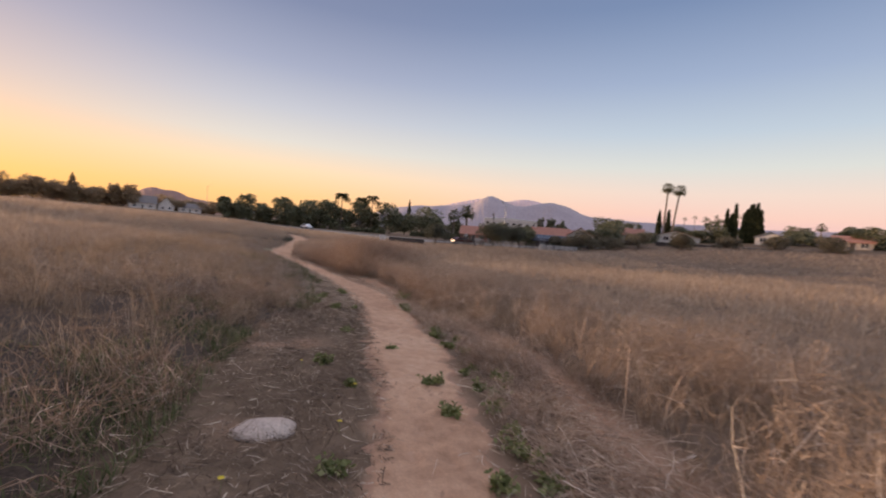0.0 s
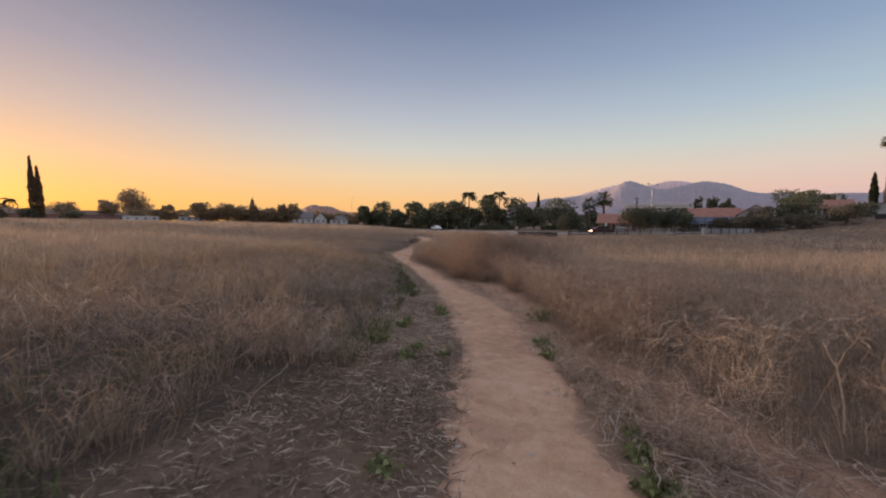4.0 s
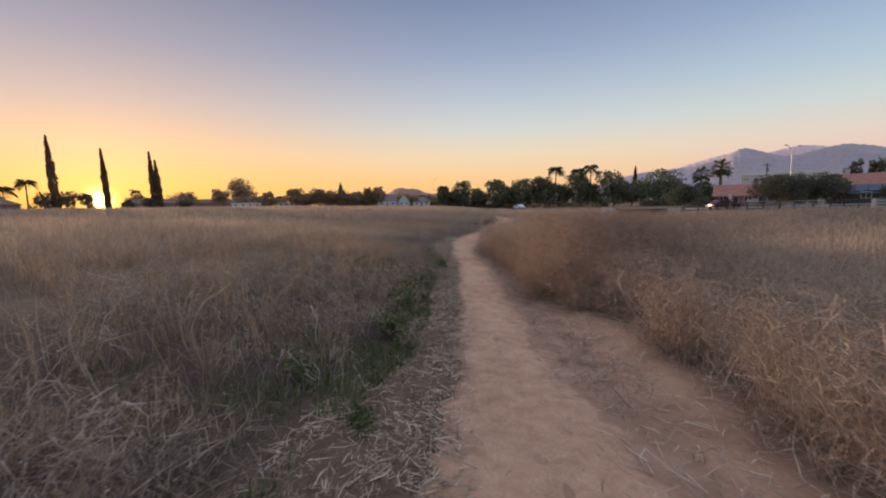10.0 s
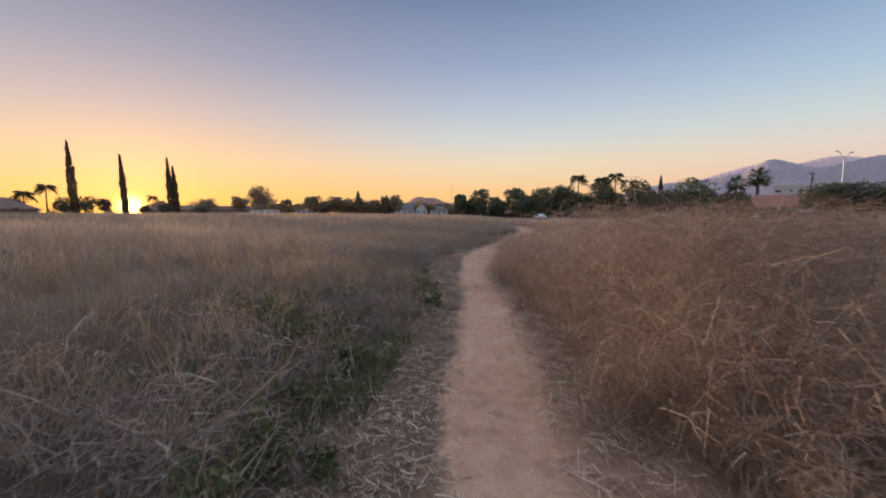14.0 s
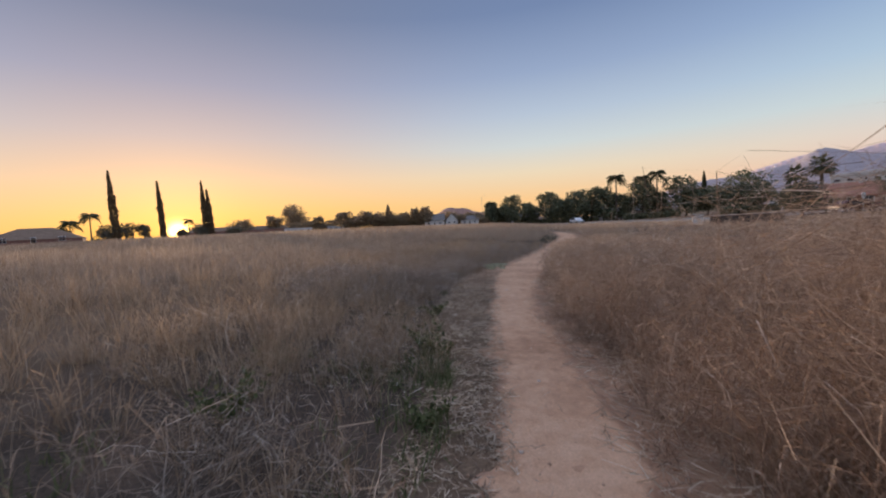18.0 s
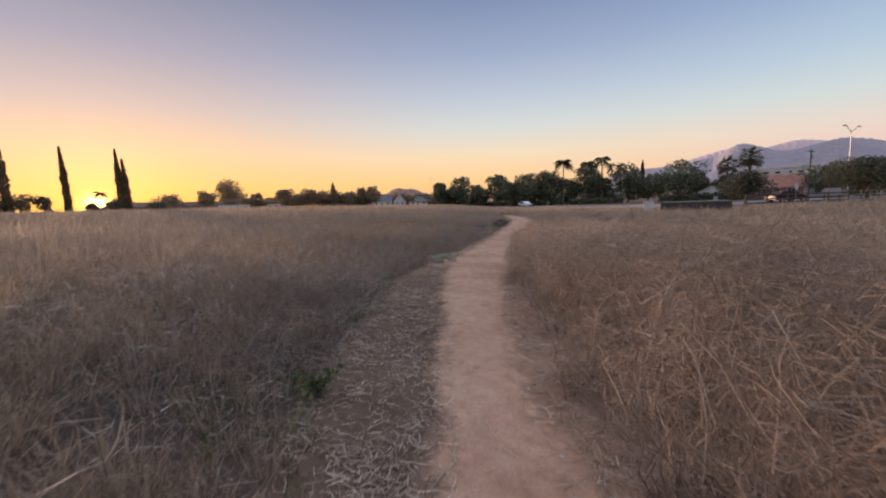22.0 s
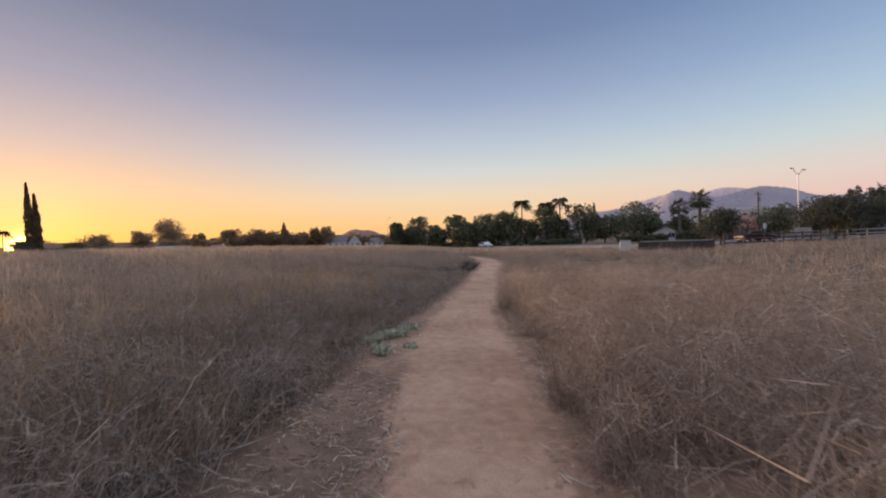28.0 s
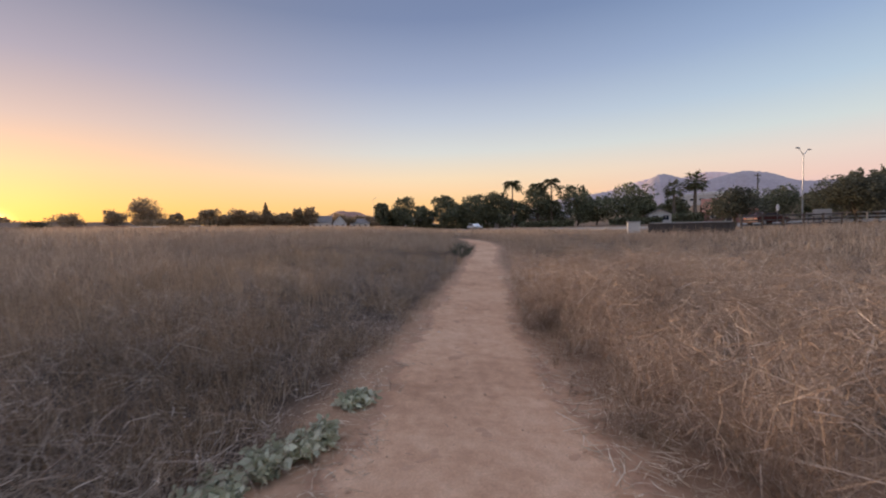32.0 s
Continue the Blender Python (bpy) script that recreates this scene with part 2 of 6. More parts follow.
def bare_soil(m):
    """Open soil beside the trail is paler and redder; under the weeds shade is put into the soil colour."""
    n, l = m.node_tree.nodes, m.node_tree.links
    b = n["Principled BSDF"]
    colour = b.inputs["Base Color"].links[0].from_socket
    at = n.new("ShaderNodeAttribute")
    at.attribute_name = "bare"
    v, f = noise_node(n, l, 1.6, 5, 0.6), noise_node(n, l, 40.0, 4, 0.7)
    r = ramp(n, [(0.3, (0.34, 0.2, 0.124)), (0.5, (0.5, 0.302, 0.194)), (0.7, (0.61, 0.395, 0.262))])
    l.new(mixed(n, l, v.outputs[0], f.outputs[0], 0.4), r.inputs[0])
    s = n.new("ShaderNodeMath")
    s.operation = "MULTIPLY_ADD"
    s.inputs[1].default_value, s.inputs[2].default_value = 0.5, -0.25
    l.new(v.outputs[0], s.inputs[0])
    a = n.new("ShaderNodeMath")
    a.operation = "ADD"
    a.use_clamp = True
    l.new(at.outputs["Fac"], a.inputs[0])
    l.new(s.outputs[0], a.inputs[1])
    # a darker soil colour stands in for the shade between the weeds
    shade_at = n.new("ShaderNodeAttribute")
    shade_at.attribute_name = "weed_shade"
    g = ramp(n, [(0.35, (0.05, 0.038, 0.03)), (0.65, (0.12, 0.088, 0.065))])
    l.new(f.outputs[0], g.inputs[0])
    l.new(mixed(n, l, mixed(n, l, colour, g.outputs[0], shade_at.outputs["Fac"]), r.outputs[0], a.outputs[0]), b.inputs["Base Color"])


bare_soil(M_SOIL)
M_TRAIL = soil_material("trodden_earth", [(0.36, (0.43, 0.252, 0.157)), (0.5, (0.61, 0.375, 0.24)), (0.64, (0.72, 0.475, 0.32))], (1.08, 1.06, 1.04))


def wear_edges(m):
    """Lets the trodden earth break up into field soil where its wear runs out."""
    n, l = m.node_tree.nodes, m.node_tree.links
    b = n["Principled BSDF"]
    colour = b.inputs["Base Color"].links[0].from_socket
    at = n.new("ShaderNodeAttribute")
    at.attribute_name = "wear"
    v = noise_node(n, l, 7.0, 5, 0.65)
    s = n.new("ShaderNodeMath")
    s.operation = "ADD"
    l.new(at.outputs["Fac"], s.inputs[0])
    l.new(v.outputs[0], s.inputs[1])
    r = ramp(n, [(0.62, (0, 0, 0)), (0.95, (1, 1, 1))])
    l.new(s.outputs[0], r.inputs[0])
    l.new(mixed(n, l, (0.42, 0.25, 0.165), colour, r.outputs[0]), b.inputs["Base Color"])


wear_edges(M_TRAIL)
M_GRASS = blade_material("dry_grass", [(0.0, (0.26, 0.18, 0.115)), (0.5, (0.47, 0.345, 0.23)), (1.0, (0.68, 0.54, 0.4))], 0.15, 0.45, 0.66)
# far grass, paler and greyer than the grass by the trail
M_GRASS_FAR = blade_material("pale_far_grass", [(0.0, (0.34, 0.252, 0.178)), (0.5, (0.51, 0.392, 0.288)), (1.0, (0.67, 0.54, 0.41))], 0.06, 0.45, 0.8)
M_BRUSH = blade_material("dry_brush", [(0.0, (0.26, 0.185, 0.132)), (0.5, (0.48, 0.362, 0.268)), (0.86, (0.66, 0.52, 0.405)), (1.0, (0.88, 0.77, 0.64))], 0.3, 0.25)
M_BRUSH_RED = blade_material("reddish_dry_brush", [(0.0, (0.22, 0.15, 0.107)), (0.6, (0.44, 0.313, 0.224)), (0.9, (0.61, 0.465, 0.352)), (1.0, (0.84, 0.7, 0.56))], 0.3, 0.25)
M_GREY = blade_material("grey_dry_stalks", [(0.0, (0.22, 0.17, 0.135)), (0.6, (0.44, 0.355, 0.285)), (0.88, (0.64, 0.54, 0.445)), (1.0, (0.86, 0.76, 0.65))], 0.3, 0.25)
M_LITTER = blade_material("broken_weed_litter", [(0.0, (0.12, 0.085, 0.06)), (0.75, (0.25, 0.18, 0.13)), (1.0, (0.5, 0.4, 0.3))], 0.6, 0.15)
M_STRAW = blade_material("straw", [(0.0, (0.36, 0.26, 0.17)), (0.6, (0.56, 0.44, 0.32)), (1.0, (0.82, 0.7, 0.54))], 0.6, 0.15)
M_WEED = blade_material("green_weed", [(0.0, (0.17, 0.19, 0.075)), (0.6, (0.29, 0.32, 0.135)), (1.0, (0.46, 0.45, 0.24))], 0.8, 0.3)
M_UNDER = blade_material("dull_undergrowth", [(0.0, (0.1, 0.115, 0.052)), (0.6, (0.17, 0.19, 0.088)), (1.0, (0.31, 0.29, 0.16))], 0.8, 0.3)
M_PALE = blade_material("grey_green_leaf", [(0.0, (0.42, 0.425, 0.28)), (1.0, (0.76, 0.755, 0.57))], 2.0, 0.3)
M_LEAF = blade_material("tree_leaf", [(0.0, (0.13, 0.14, 0.088)), (0.6, (0.21, 0.22, 0.14)), (1.0, (0.31, 0.305, 0.195))], 0.4, 0.4, 0.7)
M_LEAF_DARK = blade_material("dusky_leaf", [(0.0, (0.085, 0.09, 0.068)), (1.0, (0.185, 0.19, 0.14))], 0.4, 0.25, 0.7)
M_LEAF_GREY = blade_material("eucalyptus_leaf", [(0.0, (0.135, 0.125, 0.09)), (1.0, (0.26, 0.235, 0.17))], 0.4, 0.3)
M_FROND = blade_material("palm_frond", [(0.0, (0.1, 0.11, 0.06)), (0.7, (0.17, 0.175, 0.1)), (1.0, (0.28, 0.23, 0.14))], 0.5, 0.3)
M_NEEDLE = blade_material("cypress_needle", [(0.0, (0.045, 0.055, 0.03)), (1.0, (0.095, 0.105, 0.055))], 0.4, 0.2)
# browner, paler needles for the tall cypresses on the left
M_NEEDLE_BROWN = blade_material("brown_cypress_needle", [(0.0, (0.16, 0.115, 0.07)), (1.0, (0.3, 0.215, 0.13))], 0.4, 0.4)
# haze over the far trees is put into this paler leaf colour
M_HAZY = blade_material("haze_pale_leaf", [(0.0, (0.3, 0.23, 0.15)), (1.0, (0.48, 0.37, 0.24))], 0.4, 0.5, 0.85)
M_BARK = plain("bark", (0.10, 0.075, 0.055), (0.19, 0.15, 0.11), 4, 0.95, 0.6, 30)
M_PALMBARK = plain("palm_bark", (0.17, 0.13, 0.10), (0.28, 0.22, 0.17), 3, 0.95, 0.6, 20)


# ---- mesh helpers ----
def part(name, bm, mat, parent=None, label=""):
    """Links a bmesh as one mesh object, under a thing or a part."""
    me = bpy.data.meshes.new(name)
    bm.to_mesh(me)
    bm.free()
    me.materials.append(mat)
    ob = new(name, me)
    ob.parent = parent
    if label:
        ob["label"] = label
    return ob


def sheet(name, verts, faces, mat, parent=None, smooth=False):
    """Links arrays of corners and of equal faces (triangles or quads) as one mesh object."""
    verts, faces = np.asarray(verts, np.float32), np.asarray(faces, np.int32)
    me = bpy.data.meshes.new(name)
    k = faces.shape[1]
    me.vertices.add(len(verts))
    me.vertices.foreach_set("co", verts.ravel())
    me.loops.add(faces.size)
    me.loops.foreach_set("vertex_index", faces.ravel())
    me.polygons.add(len(faces))
    me.polygons.foreach_set("loop_start", np.arange(0, faces.size, k, dtype=np.int32))
    if smooth:
        me.polygons.foreach_set("use_smooth", np.ones(len(faces), bool))
    me.update(calc_edges=True)
    me.materials.append(mat)
    ob = new(name, me)
    ob.parent = parent
    return ob


def ribbons(paths, widths, side):
    """Tapering ribbons along paths (n, k, 3); widths (n, k); side (n, 3) across. Triangles."""
    n, k = paths.shape[:2]
    s = side[:, None, :] * widths[:, :-1, None] * 0.5
    a, b, tip = paths[:, :-1] - s, paths[:, :-1] + s, paths[:, -1:]
    v = np.concatenate([np.stack([a, b], 2).reshape(n, -1, 3), tip], 1)
    m = 2 * (k - 1) + 1
    f = []
    for i in range(k - 2):
        f += [(2 * i, 2 * i + 1, 2 * i + 3), (2 * i, 2 * i + 3, 2 * i + 2)]
    f.append((2 * (k - 2), 2 * (k - 2) + 1, m - 1))
    f = np.array(f)
    faces = (np.arange(n)[:, None, None] * m + f[None]).reshape(-1, 3)
    return v.reshape(-1, 3), faces


def join(chunks):
    vs, fs, o = [], [], 0
    for v, f in chunks:
        vs.append(v)
        fs.append(f + o)
        o += len(v)
    return np.concatenate(vs), np.concatenate(fs)


def blades(x, y, h, w, lean=0.35, k=3, sink=0.02):
    """Upright bent blades rooted on the land."""
    n = len(x)
    a = rng.uniform(0, 2 * np.pi, n)
    d = np.stack([np.cos(a), np.sin(a), np.zeros(n)], 1)
    side_a = a + np.pi / 2 + rng.normal(0, 0.6, n)
    side = np.stack([np.cos(side_a), np.sin(side_a), np.zeros(n)], 1)
    b = np.abs(rng.normal(0, lean, n))
    root = np.stack([x, y, land(x, y) - sink], 1)
    t = np.linspace(0, 1, k)
    p = root[:, None, :] + d[:, None, :] * (b * h)[:, None, None] * (t**1.8)[None, :, None]
    p[:, :, 2] += h[:, None] * t[None, :] * (1 - 0.35 * np.minimum(b, 1.2)[:, None] * t[None, :])
    wid = w[:, None] * (1 - 0.45 * t[None, :])
    return ribbons(p, wid, side)


def scatter(n, x0, x1, y0, y1):
    return rng.uniform(x0, x1, n), rng.uniform(y0, y1, n)


# ---- ground ----
def stretch(dense, step, far):
    a = np.arange(dense[0], dense[1] + step / 2, step)
    lo = dense[0] - np.geomspace(step * 2, dense[0] - far[0], 46)[::-1]
    hi = dense[1] + np.geomspace(step * 2, far[1] - dense[1], 60)
    return np.concatenate([lo, a, hi])


def hummocks(x, y, size, height):
    out = np.zeros(np.shape(x))
    for i, (q, p) in enumerate(((1.0, 0.0), (2.3, 1.7), (4.9, 4.1))):
        k = q / size
        out = out + np.sin(k * x * 6.1 + 1.3 * np.sin(k * y * 4.7 + p) + p) * np.sin(k * y * 5.3 + 1.1 * np.sin(k * x * 5.9 + 2 * p)) / (1.6**i)
    return out * height


gx, gy = stretch((-6, 9), 0.2, (-4200, 4200)), stretch((-4, 56), 0.22, (-900, 4800))
X, Y = np.meshgrid(gx, gy)


def lumps(x, y):
    """Small unevenness of the ground by the trail, and the old rut beside its first stretch."""
    return hummocks(x, y, 5.0, 0.012) * np.exp(-(((x - 1.5) / 14) ** 2)) - 0.06 * rut(x, y)


Z = land(X, Y) + lumps(X, Y) * ((Y > -6) & (Y < 80)) + hummocks(X, Y, 0.9, 0.008) * ((Y > -4) & (Y < 56) & (X > -6) & (X < 9))
ny, nx = X.shape
ids = np.arange(nx * ny).reshape(ny, nx)
quads = np.stack([ids[:-1, :-1], ids[:-1, 1:], ids[1:, 1:], ids[1:, :-1]], -1).reshape(-1, 4)
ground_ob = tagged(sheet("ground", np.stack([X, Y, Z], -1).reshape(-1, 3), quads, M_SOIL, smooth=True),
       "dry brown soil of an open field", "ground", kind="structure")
gap = np.maximum(trail_left(Y) - left_margin(Y) - X, X - trail_right(Y) - right_margin(Y))
bare = ground_ob.data.attributes.new("bare", "FLOAT", "POINT")
litter_dark = np.where(X < trail_left(Y), np.interp(Y, [5.5, 9.5, 30, 33, 36], [0.84, 0.78, 0.78, 0.55, 0.15]), np.interp(Y, [6, 9, 12, 17.6, 19], [0.95, 0.75, 0.2, 0.15, 0.0]) * np.exp(-(((X - trail_right(Y) - np.interp(Y, [7, 10], [0.55, 0.3])) / np.interp(Y, [7, 10], [0.55, 0.3])) ** 4)))
open_soil = np.clip(0.75 - gap / 0.5, 0, 1) * (1 - litter_dark) - 0.25 * litter_dark
open_soil = np.maximum(open_soil, np.where(X > trail_right(Y), np.interp(Y, [16, 18], [0, 0.45]) * np.clip(1.6 - gap / 1.5, 0, 1), -1))
patches = sum(k * np.exp(-(((X - px) / 0.22) ** 2) - ((Y - py) / 0.13) ** 2) for px, py, k in [(0.7, 5.9, 0.9), (1.15, 6.1, 0.7), (1.2, 5.85, 0.8), (0.6, 3.4, 0.5)])
bare.data.foreach_set("value", np.where((Y > -8) & (Y < 70), np.maximum(np.maximum(open_soil, rut(X, Y) * 0.95), patches), 0).astype(np.float32).ravel())

# shade under the weeds beside the trail, put into the soil colour
weed_shade = ground_ob.data.attributes.new("weed_shade", "FLOAT", "POINT")
weed_shade.data.foreach_set("value", np.where((Y > -8) & (Y < 70), np.clip(gap / 0.25, 0, 1) * np.clip((5.0 - gap) / 2.5, 0, 1) * np.where(X > trail_right(Y), 0.4, 1), 0).astype(np.float32).ravel())

ty = np.concatenate([np.arange(-7.5, 46, 0.05), np.arange(46, 70.5, 0.1)])
u = np.linspace(-1.35, 1.35, 35)
U, TY = np.meshgrid(u, ty)
wob = hummocks(TY * 0.8, TY * 0 + np.sign(U) * 3.3, 2.2, 0.075) + hummocks(TY, np.sign(U) * 1.3, 0.7, 0.035)
mid, half = (trail_left(TY) + trail_right(TY)) / 2, (trail_right(TY) - trail_left(TY)) / 2
TX = mid + U * (half + wob)
TZ = land(TX, TY) + lumps(TX, TY) + 0.026 - 0.05 * (np.abs(U) / 1.3) ** 5 - 0.012 * np.clip(1 - U**2, 0, 1) + hummocks(TX, TY, 1.1, 0.006) + hummocks(TX, TY, 0.42, 0.008) + hummocks(TX, TY, 0.2, 0.003) - 0.02 * np.clip((TY - 66) / 4, 0, 1)
# old footprints: a long dent with a pushed-up rim
for i in range(420):
    fy = rng.uniform(-2, 46)
    fx = float(trail_left(fy) + (trail_right(fy) - trail_left(fy)) * rng.uniform(0.08, 0.92))
    fa = rng.normal(0.0, 0.3)
    r0, r1 = np.searchsorted(ty, fy - 0.3), np.searchsorted(ty, fy + 0.3)
    dx, dy = TX[r0:r1] - fx, TY[r0:r1] - fy
    q = ((dx * math.cos(fa) + dy * math.sin(fa)) / 0.055) ** 2 + ((dy * math.cos(fa) - dx * math.sin(fa)) / 0.13) ** 2
    TZ[r0:r1] += rng.uniform(0.4, 1.0) * (-0.014 * np.exp(-q) + 0.007 * np.exp(-((q - 2.2) ** 2)))
ny, nx = TX.shape
ids = np.arange(nx * ny).reshape(ny, nx)
quads = np.stack([ids[:-1, :-1], ids[:-1, 1:], ids[1:, 1:], ids[1:, :-1]], -1).reshape(-1, 4)
path_ob = tagged(sheet("dirt_path", np.stack([TX, TY, TZ], -1).reshape(-1, 3), quads, M_TRAIL, smooth=True),
                 "pale trodden earth footpath winding through dry grass", "path", kind="structure")
wear = path_ob.data.attributes.new("wear", "FLOAT", "POINT")
wear.data.foreach_set("value", np.clip(1.1 - 0.75 * np.abs(U) ** 2.6, 0, 1).astype(np.float32).ravel())

# ---- dry grass ----
def clear_of_trail(x, y, left, right):
    return (x < trail_left(y) - left) | (x > trail_right(y) + right)


def keep(x, y, soft):
    """Grass thins out towards the trail."""
    dl = trail_left(y) - left_margin(y) - x
    dr = x - trail_right(y) - right_margin(y)
    d = np.maximum(dl, dr)
    return (d > rng.uniform(-0.1, soft, len(x))) & (rut(x, y) < rng.uniform(0.15, 0.9, len(x)))


def shorter_by_trail(x, y):
    d = np.maximum(trail_left(y) - left_margin(y) - x, x - trail_right(y) - right_margin(y))
    return np.clip(0.35 + d * 0.5, 0.3, 1.0)


FIELD = [(-120, -45), (-105, 95), (-100, 150), (-20, 150), (0, 125), (12, 92), (16, 75), (26, 71), (41, 73), (52, 76.5), (72, 82), (90, 80), (108, 70), (122, 42), (128, -45)]


def in_field(x, y):
    inside = np.zeros(len(x), bool)
    for (ax, ay), (bx, by) in zip(FIELD, FIELD[1:] + FIELD[:1]):
        hit = ((ay > y) != (by > y)) & (x < (bx - ax) * (y - ay) / (by - ay + 1e-9) + ax)
        inside ^= hit
    return inside


def grass(n, x0, x1, y0, y1, h, w, lean, k=3, near_trail=True, clump=1):
    x, y = scatter(n, x0, x1, y0, y1)
    ok = keep(x, y, 0.5) if near_trail else in_field(x, y)
    x, y = x[ok], y[ok]
    if not near_trail or clump > 1:
        x, y = np.repeat(x[::clump], clump), np.repeat(y[::clump], clump)
        x, y = x + rng.normal(0, 0.16, len(x)), y + rng.normal(0, 0.16, len(y))
    hh = h * rng.uniform(0.55, 1.25, len(x)) * (shorter_by_trail(x, y) if near_trail else 1.0)
    hh = hh * (1 + hummocks(x, y, 9.0, 0.12))
    return blades(x, y, hh, np.full(len(x), w) * rng.uniform(0.7, 1.4, len(x)), lean, k)


def tufts(n, x0, x1, y0, y1, h0, h1, per, w, twigs=2, k=3):
    """Bushy dead weeds: fine stalks fanning out of each root, feathered with short twigs."""
    cx, cy = scatter(n, x0, x1, y0, y1)
    ok = keep(cx, cy, 0.35)
    cx, cy = cx[ok], cy[ok]
    hc = rng.uniform(h0, h1, len(cx)) * (0.45 + 0.55 * shorter_by_trail(cx, cy)) * (1 + hummocks(cx, cy, 7.0, 0.16))
    wind = rng.normal(0, 0.22, (len(cx), 2))
    who = np.repeat(np.arange(len(cx)), per)
    m = len(who)
    a = rng.uniform(0, 2 * np.pi, m)
    d = np.stack([np.cos(a), np.sin(a)], 1)
    root = np.stack([cx, cy], 1)[who] + d * np.abs(rng.normal(0, 0.09, m))[:, None]
    h = hc[who] * rng.uniform(0.45, 1.12, m)
    out = np.abs(rng.normal(0.3, 0.4, m))
    t = np.linspace(0, 1, k)
    p = np.zeros((m, k, 3))
    p[:, :, :2] = root[:, None] + ((d * out[:, None] + wind[who]) * h[:, None])[:, None] * (t**1.5)[None, :, None]
    p[:, :, 2] = (land(root[:, 0], root[:, 1]) - 0.02)[:, None] + h[:, None] * (t[None] * 1.08 - (0.12 + 0.3 * np.minimum(out, 1.3))[:, None] * t[None] ** 2.2)
    p[:, 1:] += rng.normal(0, 0.02, (m, k - 1, 3))
    sa = rng.uniform(0, np.pi, m)
    main = ribbons(p, (w * rng.uniform(0.6, 1.5, m))[:, None] * np.linspace(1, 0.6, k)[None], np.stack([np.cos(sa), np.sin(sa), np.zeros(m)], 1))
    o = np.repeat(np.arange(m), twigs)
    f = rng.uniform(0.35, 1.0, len(o)) * (k - 1)
    i0 = np.minimum(f.astype(int), k - 2)
    fr = (f - i0)[:, None]
    b = p[o, i0] * (1 - fr) + p[o, i0 + 1] * fr
    e = rng.normal(0, 1, (len(o), 3)) + np.array([0, 0, 0.45])
    e = b + e / np.linalg.norm(e, axis=1)[:, None] * rng.uniform(0.05, 0.2, len(o))[:, None]
    sd = rng.normal(0, 1, (len(o), 3))
    sd /= np.linalg.norm(sd, axis=1)[:, None]
    return join([main, ribbons(np.stack([b, e], 1), np.full((len(o), 2), w * 0.9), sd)])


near_left = join([grass(14000, -5.5, 2.8, -1.5, 56, 0.42, 0.005, 0.9), tufts(1600, -5.5, 2.8, -1.5, 52, 0.35, 0.8, 34, 0.0048), tufts(620, -2.4, 1.4, 23, 40, 0.25, 0.65, 36, 0.0044)])
tagged(sheet("dry_grass", *near_left, M_GRASS), "dense dry brown grass beside the footpath", "grass", kind="stuff")
near_right = join([grass(7000, 0.9, 9, -1.5, 11, 0.42, 0.005, 0.9), tufts(620, 0.9, 9, -1.5, 11, 0.35, 0.75, 36, 0.004), grass(9000, 0.9, 9, 10, 56, 0.28, 0.005, 0.9), tufts(620, 0.9, 9, 10, 56, 0.2, 0.5, 30, 0.004)])
tagged(sheet("dry_grass", *near_right, M_GRASS), "dry reddish-brown grass beside the footpath", "grass", kind="stuff")


def far_grass(n, x0, x1, y0, y1, h, w):
    x, y = scatter(n, x0, x1, y0, y1)
    ok = in_field(x, y) & ~((x > -14) & (x < 18) & (y < 72) & (y > -1)) & ((y > -1) | clear_of_trail(x, y, 1.5, 1.5))
    x, y = np.repeat(x[ok], 3), np.repeat(y[ok], 3)
    x, y = x + rng.normal(0, 0.14, len(x)), y + rng.normal(0, 0.14, len(x))
    return blades(x, y, h * rng.uniform(0.5, 1.3, len(x)) * (1 + hummocks(x, y, 9.0, 0.15)), np.full(len(x), w), 1.2, 2)


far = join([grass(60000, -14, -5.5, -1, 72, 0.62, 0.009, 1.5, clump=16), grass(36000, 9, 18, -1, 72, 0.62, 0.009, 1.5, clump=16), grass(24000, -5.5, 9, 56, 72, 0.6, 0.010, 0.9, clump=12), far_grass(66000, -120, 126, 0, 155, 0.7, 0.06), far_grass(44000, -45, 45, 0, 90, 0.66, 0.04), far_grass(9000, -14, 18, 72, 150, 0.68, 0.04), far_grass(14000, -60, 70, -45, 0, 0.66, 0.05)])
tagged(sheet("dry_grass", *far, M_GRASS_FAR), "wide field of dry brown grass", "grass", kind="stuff")


